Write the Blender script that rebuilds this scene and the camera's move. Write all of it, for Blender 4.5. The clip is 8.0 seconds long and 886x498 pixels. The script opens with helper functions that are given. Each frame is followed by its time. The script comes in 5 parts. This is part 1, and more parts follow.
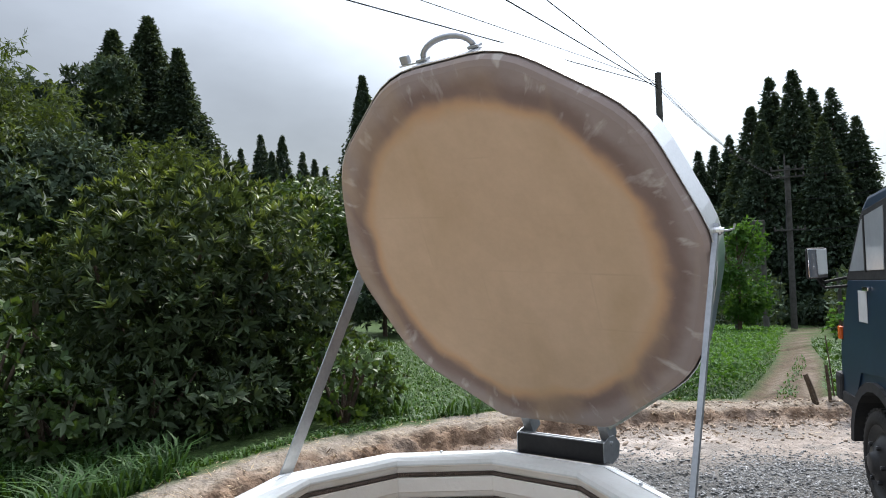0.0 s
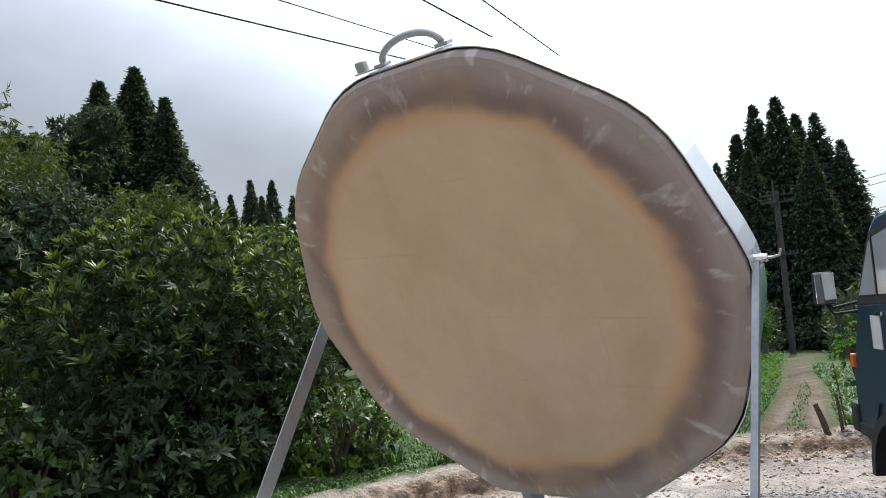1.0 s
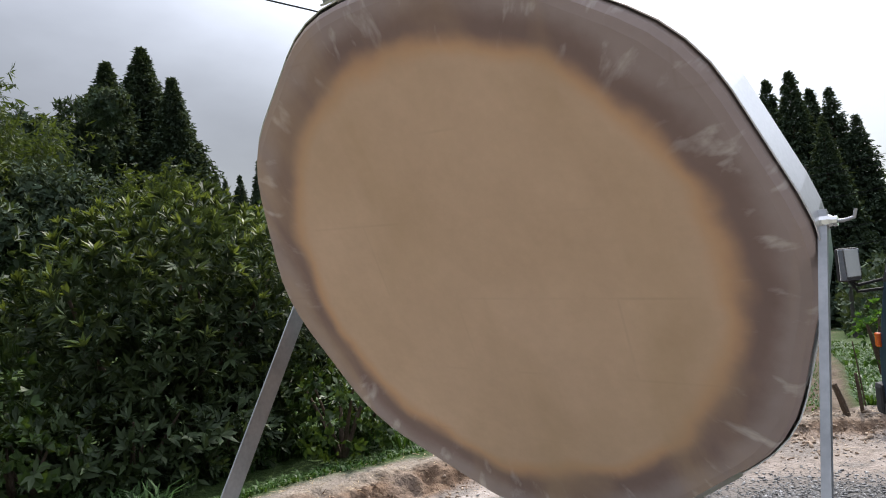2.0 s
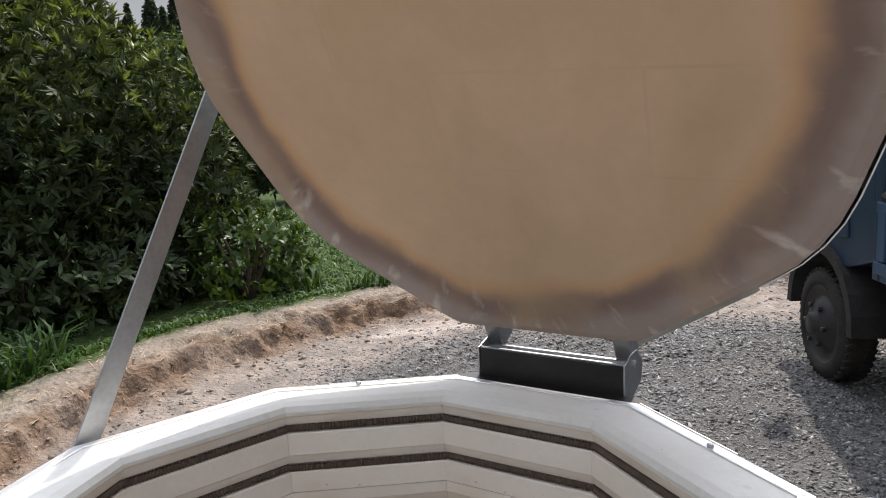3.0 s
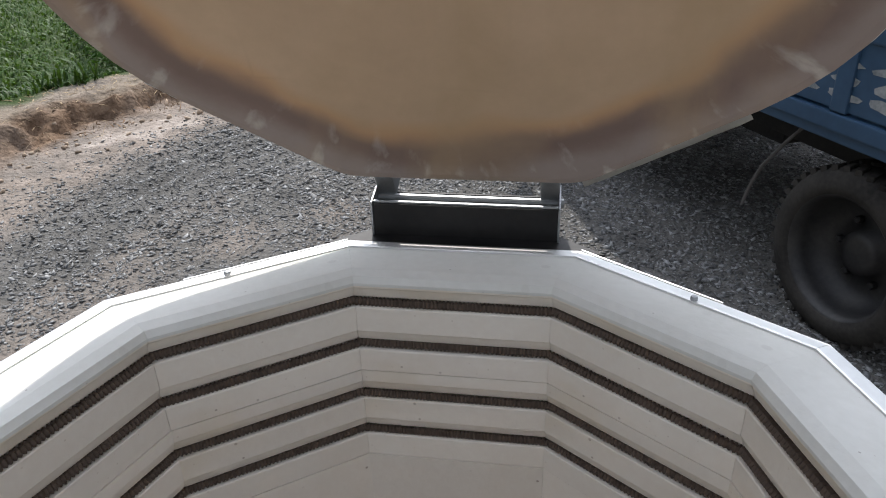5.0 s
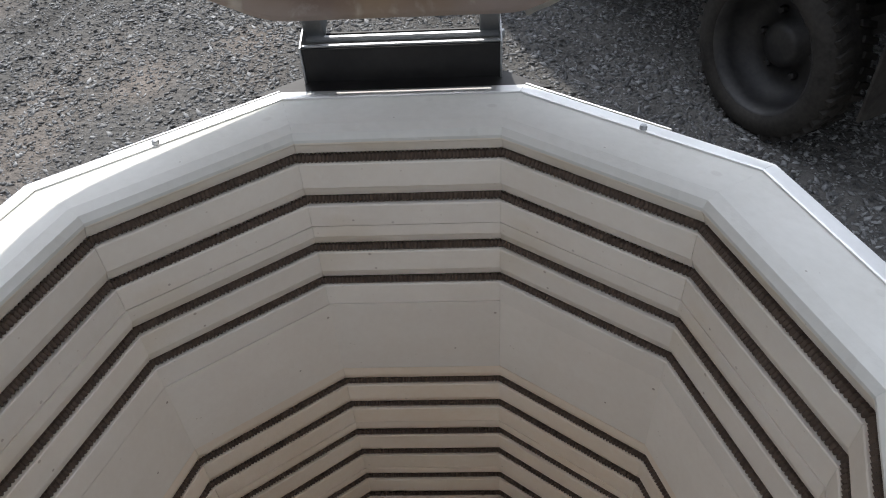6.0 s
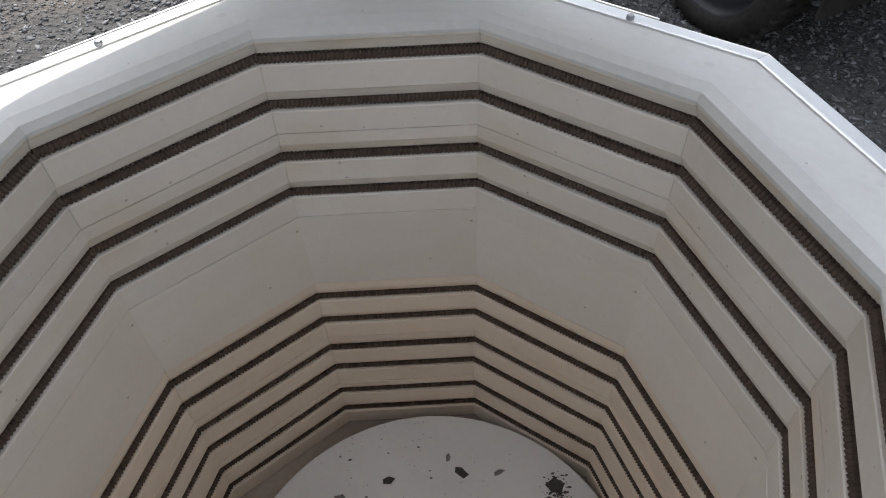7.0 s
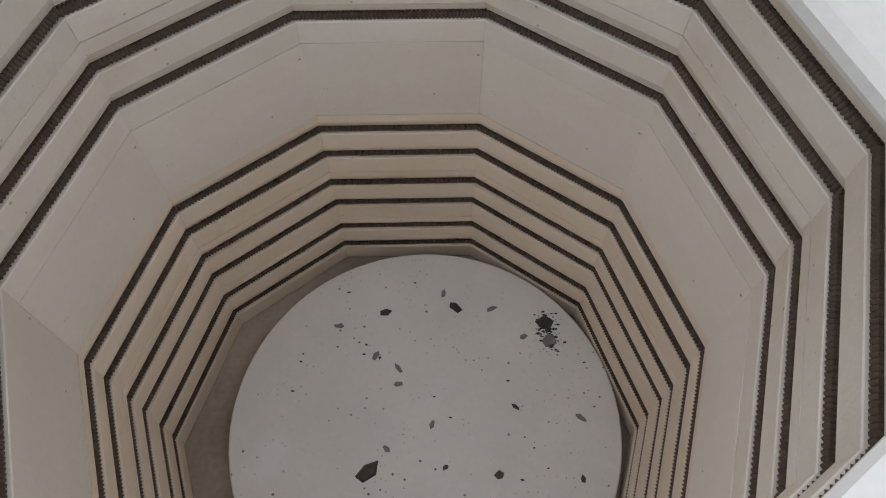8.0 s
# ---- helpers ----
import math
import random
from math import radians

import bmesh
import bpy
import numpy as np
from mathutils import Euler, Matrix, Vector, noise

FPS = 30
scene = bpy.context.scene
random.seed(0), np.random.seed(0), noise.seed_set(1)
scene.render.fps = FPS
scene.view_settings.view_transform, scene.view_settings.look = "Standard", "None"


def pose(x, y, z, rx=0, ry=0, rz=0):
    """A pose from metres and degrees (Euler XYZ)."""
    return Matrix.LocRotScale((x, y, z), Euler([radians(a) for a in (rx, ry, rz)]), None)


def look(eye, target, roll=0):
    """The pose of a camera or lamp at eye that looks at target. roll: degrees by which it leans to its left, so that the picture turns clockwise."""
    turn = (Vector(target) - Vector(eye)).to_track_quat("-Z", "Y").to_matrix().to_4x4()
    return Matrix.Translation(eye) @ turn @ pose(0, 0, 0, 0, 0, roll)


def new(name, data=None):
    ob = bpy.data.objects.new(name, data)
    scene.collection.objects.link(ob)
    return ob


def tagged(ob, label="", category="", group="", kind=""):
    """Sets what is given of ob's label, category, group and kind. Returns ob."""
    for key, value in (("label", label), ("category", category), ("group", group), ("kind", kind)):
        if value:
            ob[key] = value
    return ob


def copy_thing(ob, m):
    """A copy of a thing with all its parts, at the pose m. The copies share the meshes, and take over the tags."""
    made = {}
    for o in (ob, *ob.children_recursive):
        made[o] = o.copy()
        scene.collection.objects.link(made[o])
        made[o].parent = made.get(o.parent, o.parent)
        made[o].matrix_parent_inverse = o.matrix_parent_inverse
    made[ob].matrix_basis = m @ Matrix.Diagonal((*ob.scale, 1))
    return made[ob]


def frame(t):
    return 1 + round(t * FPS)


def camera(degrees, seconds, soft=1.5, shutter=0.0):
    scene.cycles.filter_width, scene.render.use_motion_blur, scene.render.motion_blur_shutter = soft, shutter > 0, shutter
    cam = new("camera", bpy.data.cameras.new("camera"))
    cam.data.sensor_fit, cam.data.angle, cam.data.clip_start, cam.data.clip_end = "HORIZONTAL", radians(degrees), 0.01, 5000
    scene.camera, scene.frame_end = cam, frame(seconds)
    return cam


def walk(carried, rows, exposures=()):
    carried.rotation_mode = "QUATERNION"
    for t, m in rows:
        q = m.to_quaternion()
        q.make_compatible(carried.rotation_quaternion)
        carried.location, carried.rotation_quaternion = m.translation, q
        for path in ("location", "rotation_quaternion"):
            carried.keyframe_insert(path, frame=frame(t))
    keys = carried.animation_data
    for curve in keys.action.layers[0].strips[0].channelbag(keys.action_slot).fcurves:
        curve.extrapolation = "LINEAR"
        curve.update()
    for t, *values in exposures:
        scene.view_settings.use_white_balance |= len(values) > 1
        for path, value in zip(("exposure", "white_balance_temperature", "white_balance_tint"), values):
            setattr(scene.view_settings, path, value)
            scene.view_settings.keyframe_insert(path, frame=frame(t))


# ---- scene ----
cam = camera(62.46, 8.0, soft=1.05)
PATH = [
    (0.00, (0.7656, -0.9318, 1.6249), (-0.4720, 0.6386, 1.6713), -2.112),
    (0.50, (0.7483, -0.8479, 1.6164), (-0.5926, 0.6350, 1.6698), -2.270),
    (1.00, (0.6393, -0.7200, 1.6377), (-0.5756, 0.8617, 1.7867), -4.350),
    (1.20, (0.5943, -0.6714, 1.6441), (-0.5650, 0.9446, 1.8554), -4.914),
    (2.40, (0.4798, -0.4886, 1.6110), (-0.7831, 1.0622, 1.6038), -5.190),
    (2.50, (0.4501, -0.4717, 1.5917), (-0.7790, 1.1053, 1.5415), -4.409),
    (2.80, (0.3943, -0.4538, 1.5639), (-0.7276, 1.1864, 1.3373), -3.141),
    (3.00, (0.3696, -0.4340, 1.5578), (-0.6718, 1.2417, 1.2297), -2.741),
    (3.50, (0.2993, -0.4311, 1.5533), (-0.5228, 1.3030, 0.9900), 0.123),
    (4.00, (0.3088, -0.3627, 1.5236), (-0.6991, 1.2297, 0.8537), -2.639),
    (4.50, (0.1985, -0.3242, 1.5118), (-0.6650, 1.3272, 0.7857), -2.371),
    (5.00, (0.0922, -0.3007, 1.5824), (-0.1953, 1.4460, 0.6517), -1.691),
    (5.20, (0.0962, -0.2811, 1.6011), (-0.1005, 1.3674, 0.4858), -2.731),
    (6.30, (0.0555, -0.2713, 1.5930), (0.0352, 1.1798, 0.2168), -2.478),
    (6.50, (0.0478, -0.2710, 1.5853), (0.0782, 1.1416, 0.1698), -1.697),
    (7.00, (0.0467, -0.2535, 1.5707), (0.0757, 1.0563, 0.0595), -2.033),
    (7.50, (0.0446, -0.2617, 1.5635), (0.0922, 0.9371, -0.0368), -1.493),
    (8.00, (0.0393, -0.2726, 1.5625), (0.0664, 0.7139, -0.1771), 0.388),
]
walk(cam, [(t, look(eye, target, roll)) for t, eye, target, roll in PATH],
     exposures=[(0.0, 1.08, 6350, 9), (1.2, 1.08, 6400, 10), (2.5, 0.84, 6720, 13), (3.5, 0.9, 6900, 13), (4.5, 0.76, 6900, 12), (5.0, 0.64, 6600, 10), (6.5, 0.57, 6600, 10), (7.5, 0.74, 6650, 11), (8.0, 0.9, 6900, 11)])

# ---- daylight ----
SUN_AZ, SUN_EL = 102.0, 51.0
SKY_LOW, SKY_HIGH = 0.33, 2.9
world = bpy.data.worlds.new("sky")
scene.world = world
world.use_nodes = True
wn = world.node_tree.nodes
sky = wn.new("ShaderNodeTexSky")
sky.sky_type = "NISHITA"
sky.sun_disc = False
sky.sun_elevation, sky.sun_rotation = radians(SUN_EL), radians(90 - SUN_AZ)
sky.air_density, sky.dust_density, sky.ozone_density = 1.0, 0.3, 1.0
wn["Background"].inputs["Strength"].default_value = 0.105
haze = wn.new("ShaderNodeHueSaturation")
haze.inputs["Saturation"].default_value = 0.37
world.node_tree.links.new(sky.outputs[0], haze.inputs["Color"])
# thin uneven cloud over the whole sky
wco, wmap, cloud, thin, cover = (wn.new(k) for k in ("ShaderNodeTexCoord", "ShaderNodeMapping", "ShaderNodeTexNoise", "ShaderNodeMapRange", "ShaderNodeMix"))
wmap.inputs["Scale"].default_value, wmap.inputs["Location"].default_value = (1.0, 1.0, 2.2), (0.9, 0.5, 0.2)
cloud.inputs["Scale"].default_value, cloud.inputs["Detail"].default_value, cloud.inputs["Roughness"].default_value = 1.6, 6, 0.55
thin.inputs["From Min"].default_value, thin.inputs["From Max"].default_value = 0.36, 0.64
thin.inputs["To Min"].default_value, thin.inputs["To Max"].default_value = 0.8, 1.1
cover.data_type, cover.blend_type = "RGBA", "MULTIPLY"
cover.inputs["Factor"].default_value = 1.0
wl = world.node_tree.links
wl.new(wco.outputs["Generated"], wmap.inputs["Vector"])
wl.new(wmap.outputs[0], cloud.inputs["Vector"])
wl.new(cloud.outputs["Fac"], thin.inputs["Value"])
wl.new(haze.outputs[0], cover.inputs["A"])
wl.new(thin.outputs[0], cover.inputs["B"])
# hazy overcast: brighter overhead and towards the veiled sun
toward_sun = Vector((math.cos(radians(SUN_AZ)) * math.cos(radians(SUN_EL)), math.sin(radians(SUN_AZ)) * math.cos(radians(SUN_EL)), math.sin(radians(SUN_EL))))
wdot, wsep, glow, lift, both, veil = (wn.new(k) for k in ("ShaderNodeVectorMath", "ShaderNodeSeparateXYZ", "ShaderNodeMapRange", "ShaderNodeMapRange", "ShaderNodeMath", "ShaderNodeMix"))
wdot.operation = "DOT_PRODUCT"
wdot.inputs[1].default_value = toward_sun
wl.new(wco.outputs["Generated"], wdot.inputs[0])
wl.new(wco.outputs["Generated"], wsep.inputs[0])
glow.interpolation_type = "SMOOTHERSTEP"
glow.inputs["From Min"].default_value, glow.inputs["From Max"].default_value = 0.61, 0.97
glow.inputs["To Min"].default_value, glow.inputs["To Max"].default_value = 0.0, 1.5
lift.interpolation_type = "SMOOTHSTEP"
lift.inputs["From Min"].default_value, lift.inputs["From Max"].default_value = 0.15, 1.0
lift.inputs["To Min"].default_value, lift.inputs["To Max"].default_value = SKY_LOW, SKY_HIGH
wl.new(wdot.outputs["Value"], glow.inputs["Value"])
wl.new(wsep.outputs["Z"], lift.inputs["Value"])
both.operation = "ADD"
wl.new(glow.outputs[0], both.inputs[0])
wl.new(lift.outputs[0], both.inputs[1])
veil.data_type, veil.blend_type = "RGBA", "MULTIPLY"
veil.inputs["Factor"].default_value = 1.0
wl.new(cover.outputs["Result"], veil.inputs["A"])
wl.new(both.outputs[0], veil.inputs["B"])
wl.new(veil.outputs["Result"], wn["Background"].inputs["Color"])
sun = new("sun", bpy.data.lights.new("sun", "SUN"))
sun.data.energy, sun.data.angle, sun.data.color = 2.4, radians(0.9), (1.0, 0.96, 0.9)
sun.matrix_world = look(toward_sun * 50, (0, 0, 0))


# ---- materials ----
def surface(name, a, b, rough=0.7, metal=0.0, scale=6.0, fine=60.0, bump=0.15, grain=0.5, depth=0.01, island=0.0, per_object=0.0, sheen=0.0):
    """Two colours mixed by large and fine noise, with fine relief."""
    m = bpy.data.materials.new(name)
    m.use_nodes = True
    n, l = m.node_tree.nodes, m.node_tree.links
    p = n["Principled BSDF"]
    p.inputs["Roughness"].default_value, p.inputs["Metallic"].default_value = rough, metal
    if rough > 0.84 and not metal:
        p.inputs["Specular IOR Level"].default_value = 0.15
    tc = n.new("ShaderNodeTexCoord")
    big, small = n.new("ShaderNodeTexNoise"), n.new("ShaderNodeTexNoise")
    big.inputs["Scale"].default_value, small.inputs["Scale"].default_value = scale, fine
    big.inputs["Detail"].default_value, small.inputs["Detail"].default_value = 5, 4
    for t in (big, small):
        l.new(tc.outputs["Object"], t.inputs["Vector"])
    add = n.new("ShaderNodeMath")
    add.operation = "MULTIPLY_ADD"
    l.new(small.outputs["Fac"], add.inputs[0])
    add.inputs[1].default_value = grain
    l.new(big.outputs["Fac"], add.inputs[2])
    ramp = n.new("ShaderNodeMapRange")
    ramp.inputs["From Min"].default_value, ramp.inputs["From Max"].default_value = 0.35 + grain * 0.35, 0.65 + grain * 0.65
    l.new(add.outputs[0], ramp.inputs["Value"])
    mix = n.new("ShaderNodeMix")
    mix.data_type = "RGBA"
    mix.inputs["A"].default_value, mix.inputs["B"].default_value = (*a, 1), (*b, 1)
    l.new(ramp.outputs[0], mix.inputs["Factor"])
    out = mix.outputs["Result"]
    if island or per_object:
        src = n.new("ShaderNodeNewGeometry").outputs["Random Per Island"] if island else n.new("ShaderNodeObjectInfo").outputs["Random"]
        k = island or per_object
        mr = n.new("ShaderNodeMapRange")
        mr.inputs["To Min"].default_value, mr.inputs["To Max"].default_value = 1 - k, 1 + k
        l.new(src, mr.inputs["Value"])
        hsv = n.new("ShaderNodeHueSaturation")
        l.new(mr.outputs[0], hsv.inputs["Value"])
        l.new(out, hsv.inputs["Color"])
        out = hsv.outputs["Color"]
    l.new(out, p.inputs["Base Color"])
    bp = n.new("ShaderNodeBump")
    bp.inputs["Strength"].default_value, bp.inputs["Distance"].default_value = bump, depth
    l.new(small.outputs["Fac"], bp.inputs["Height"])
    l.new(bp.outputs[0], p.inputs["Normal"])
    return m


def spots(m, colour, scale, size, amount, patch=6.0):
    """Small irregular spots of another colour, gathered in patches."""
    n, l = m.node_tree.nodes, m.node_tree.links
    p = n["Principled BSDF"]
    base = p.inputs["Base Color"].links[0].from_socket
    tc = n["Texture Coordinate"]
    vo, nz, wob = n.new("ShaderNodeTexVoronoi"), n.new("ShaderNodeTexNoise"), n.new("ShaderNodeTexNoise")
    vo.inputs["Scale"].default_value, nz.inputs["Scale"].default_value, wob.inputs["Scale"].default_value = scale, patch, scale * 3
    for t in (nz, wob):
        l.new(tc.outputs["Object"], t.inputs["Vector"])
    l.new(tc.outputs["Object"], vo.inputs["Vector"])
    ad = n.new("ShaderNodeMath")
    ad.operation = "MULTIPLY_ADD"
    l.new(wob.outputs["Fac"], ad.inputs[0])
    ad.inputs[1].default_value = size * 1.2
    l.new(vo.outputs["Distance"], ad.inputs[2])
    dot = n.new("ShaderNodeMapRange")
    dot.inputs["From Min"].default_value, dot.inputs["From Max"].default_value = size * 1.6, size * 1.3
    l.new(ad.outputs[0], dot.inputs["Value"])
    zone = n.new("ShaderNodeMapRange")
    zone.inputs["From Min"].default_value, zone.inputs["From Max"].default_value, zone.inputs["To Max"].default_value = 0.5, 0.6, amount
    l.new(nz.outputs["Fac"], zone.inputs["Value"])
    mu = n.new("ShaderNodeMath")
    mu.operation = "MULTIPLY"
    l.new(dot.outputs[0], mu.inputs[0])
    l.new(zone.outputs[0], mu.inputs[1])
    mx = n.new("ShaderNodeMix")
    mx.data_type = "RGBA"
    l.new(mu.outputs[0], mx.inputs["Factor"])
    l.new(base, mx.inputs["A"])
    mx.inputs["B"].default_value = (*colour, 1)
    l.new(mx.outputs["Result"], p.inputs["Base Color"])
    return m


def leaf_material(name, a, b, through_light=0.35, rough=0.45):
    m = surface(name, a, b, rough, 0, 1.2, 9, 0.1, 0.4, island=0.35)
    n, l = m.node_tree.nodes, m.node_tree.links
    p = n["Principled BSDF"]
    p.inputs["Specular IOR Level"].default_value = 0.22
    tr, ms = n.new("ShaderNodeBsdfTranslucent"), n.new("ShaderNodeMixShader")
    ms.inputs[0].default_value = through_light
    tr.inputs["Color"].default_value = (b[0] * 1.6, b[1] * 1.5, b[2] * 0.7, 1)
    l.new(p.outputs[0], ms.inputs[1])
    l.new(tr.outputs[0], ms.inputs[2])
    l.new(ms.outputs[0], n["Material Output"].inputs["Surface"])
    return m


BRICK = surface("insulating_firebrick", (0.85, 0.775, 0.672), (0.91, 0.85, 0.755), 0.95, 0, 7, 140, 0.3, 0.35, 0.002, per_object=0.04)
BRICK_SCORCHED = surface("scorched_firebrick", (0.87, 0.72, 0.55), (0.92, 0.81, 0.67), 0.95, 0, 5, 140, 0.3, 0.35, 0.002, per_object=0.04)
RIM = surface("white_rim_coating", (0.74, 0.735, 0.68), (0.83, 0.825, 0.775), 0.8, 0, 9, 110, 0.3, 0.4, 0.002)
COIL = surface("oxidised_coil", (0.085, 0.06, 0.045), (0.155, 0.112, 0.085), 0.65, 0.2, 30, 300, 0.1, 0.4, 0.001)
STEEL = surface("brushed_steel", (0.55, 0.55, 0.54), (0.68, 0.68, 0.67), 0.32, 1.0, 8, 220, 0.08, 0.5, 0.001)
FLANGE = surface("bright_edge_metal", (0.80, 0.80, 0.79), (0.9, 0.9, 0.89), 0.42, 0.75, 14, 180, 0.12, 0.5, 0.001)
ZINC = surface("dull_zinc", (0.36, 0.37, 0.38), (0.48, 0.49, 0.5), 0.45, 0.9, 20, 160, 0.1, 0.5, 0.001)
BLACK_STEEL = surface("blackened_steel", (0.012, 0.011, 0.011), (0.03, 0.028, 0.027), 0.5, 0.3, 14, 120, 0.1, 0.5, 0.001)
SHELF = surface("kiln_washed_shelf", (0.78, 0.76, 0.73), (0.87, 0.85, 0.82), 0.9, 0, 6, 120, 0.15, 0.35, 0.002)
FLOOR_BRICK = surface("floor_brick", (0.34, 0.28, 0.23), (0.52, 0.44, 0.36), 0.95, 0, 9, 120, 0.15, 0.4, 0.002)
SHARD_DARK = surface("dark_glaze_crumb", (0.035, 0.033, 0.03), (0.07, 0.065, 0.06), 0.5, 0, 30, 200, 0.2, 0.5, 0.002)
SHARD_GREY = surface("grey_crumb", (0.19, 0.18, 0.17), (0.28, 0.27, 0.26), 0.8, 0, 30, 200, 0.2, 0.5, 0.002)
PAINT_BLUE = surface("faded_blue_paint", (0.009, 0.026, 0.055), (0.015, 0.04, 0.078), 0.42, 0.0, 2.5, 30, 0.03, 0.4, 0.002)
PAINT_SIDE = surface("weathered_blue_paint", (0.019, 0.052, 0.102), (0.034, 0.082, 0.15), 0.45, 0.0, 3.0, 26, 0.06, 0.5, 0.002)
RUBBER = surface("dusty_rubber", (0.02, 0.019, 0.018), (0.052, 0.048, 0.043), 0.85, 0, 6, 60, 0.3, 0.5, 0.004)
RIM_METAL = surface("dark_wheel_paint", (0.02, 0.02, 0.022), (0.05, 0.048, 0.046), 0.5, 0.3, 9, 60, 0.1, 0.5, 0.003)
CHASSIS = surface("grimy_chassis", (0.01, 0.01, 0.011), (0.03, 0.028, 0.026), 0.8, 0, 8, 50, 0.2, 0.5, 0.004)
GREEN_CLOTH = surface("green_tarp", (0.012, 0.09, 0.035), (0.025, 0.14, 0.055), 0.6, 0, 3, 40, 0.2, 0.4, 0.006)
WHITE_PAINT = surface("chalky_white_paint", (0.62, 0.62, 0.6), (0.74, 0.74, 0.72), 0.6, 0, 6, 40, 0.05, 0.4, 0.002)
PALE_PAINT = surface("peeling_pale_paint", (0.16, 0.18, 0.19), (0.36, 0.37, 0.37), 0.75, 0, 20, 90, 0.2, 0.5, 0.002)
ORANGE = surface("orange_lens", (0.7, 0.12, 0.02), (0.8, 0.17, 0.03), 0.25, 0, 6, 40, 0.02, 0.4, 0.002)
MIRROR = surface("mirror_glass", (0.8, 0.82, 0.84), (0.86, 0.87, 0.88), 0.04, 1.0, 3, 30, 0.0, 0.3, 0.001)
CHROME = surface("worn_chrome", (0.68, 0.67, 0.65), (0.8, 0.79, 0.78), 0.08, 1.0, 8, 60, 0.03, 0.4, 0.001)
# opaque pale grey stands in for bright sky seen through the windows
GLASS = surface("sky_pale_cab_glass", (0.34, 0.36, 0.375), (0.42, 0.44, 0.45), 0.12, 0.0, 3, 30, 0.0, 0.3, 0.001)
CONCRETE = surface("weathered_concrete", (0.06, 0.057, 0.054), (0.11, 0.105, 0.10), 0.9, 0, 5, 60, 0.2, 0.5, 0.004)
CABLE = surface("black_cable", (0.015, 0.015, 0.016), (0.03, 0.03, 0.032), 0.9, 0, 5, 40, 0.0, 0.4)
BARK = surface("brown_bark", (0.055, 0.04, 0.03), (0.12, 0.09, 0.065), 0.95, 0, 6, 40, 0.6, 0.5, 0.03)
STONE = surface("crushed_stone", (0.085, 0.086, 0.088), (0.25, 0.25, 0.245), 0.7, 0, 20, 120, 0.2, 0.4, 0.003, island=0.65)
CLOD = surface("dry_clod", (0.23, 0.17, 0.125), (0.40, 0.32, 0.245), 0.97, 0, 12, 90, 0.4, 0.5, 0.006, island=0.35)
STRAW = surface("dry_root", (0.28, 0.2, 0.12), (0.5, 0.4, 0.27), 0.9, 0, 12, 90, 0.2, 0.5, 0.004, island=0.3)
ROOT = surface("brown_root", (0.10, 0.06, 0.035), (0.26, 0.165, 0.10), 0.95, 0, 12, 90, 0.2, 0.5, 0.004, island=0.4)
LEAF_BUSH = leaf_material("glossy_bush_leaf", (0.02, 0.035, 0.017), (0.056, 0.084, 0.032), 0.16, 0.58)
# lighter bush leaf: skylight on the crown put into the colour
LEAF_SKYLIT = leaf_material("skylit_bush_leaf", (0.065, 0.10, 0.026), (0.125, 0.165, 0.05), 0.25, 0.4)
LEAF_SHRUB = leaf_material("light_shrub_leaf", (0.024, 0.05, 0.013), (0.06, 0.1, 0.025), 0.22)
LEAF_CEDAR = leaf_material("cedar_needle", (0.032, 0.054, 0.036), (0.066, 0.094, 0.056), 0.12, 0.9)
LEAF_BAMBOO = leaf_material("pale_tree_leaf", (0.026, 0.046, 0.014), (0.066, 0.094, 0.028), 0.3, 0.6)
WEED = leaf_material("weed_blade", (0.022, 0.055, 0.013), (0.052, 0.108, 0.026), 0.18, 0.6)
LEAF_TEA = leaf_material("crop_leaf", (0.03, 0.08, 0.016), (0.06, 0.135, 0.028), 0.35, 0.75)
BLADE = leaf_material("grass_blade", (0.027, 0.068, 0.013), (0.06, 0.122, 0.026), 0.22, 0.5)

spots(SHELF, (0.12, 0.11, 0.10), 70, 0.14, 0.9, 9)
spots(SHELF, (0.90, 0.90, 0.89), 7, 0.4, 0.8, 3)
spots(SHELF, (0.42, 0.39, 0.36), 120, 0.16, 0.6, 14)
spots(RIM, (0.42, 0.38, 0.33), 85, 0.08, 0.7, 14)
spots(RIM, (0.6, 0.58, 0.53), 38, 0.2, 0.35, 11)
spots(RIM, (0.48, 0.44, 0.39), 140, 0.08, 0.6, 5)
spots(RIM, (0.86, 0.85, 0.82), 24, 0.2, 0.6, 7)
spots(BRICK_SCORCHED, (0.80, 0.63, 0.44), 3, 0.36, 0.4, 3)
spots(BRICK_SCORCHED, (0.42, 0.33, 0.26), 45, 0.07, 0.8, 10)
spots(BRICK, (0.42, 0.33, 0.26), 45, 0.08, 0.8, 10)
spots(BRICK, (0.55, 0.45, 0.35), 90, 0.1, 0.5, 4)
spots(BRICK, (0.80, 0.70, 0.55), 5, 0.36, 0.5, 3)

# ---- helpers of the build ----
def part(name, bm, material, parent=None, label="", smooth=False):
    """Links a bmesh as one mesh object, under a thing or a part if given."""
    me = bpy.data.meshes.new(name)
    bm.to_mesh(me)
    bm.free()
    me.materials.append(material)
    if smooth:
        me.polygons.foreach_set("use_smooth", [True] * len(me.polygons))
    ob = new(name, me)
    ob.parent = parent
    if label:
        ob["label"] = label
    return ob


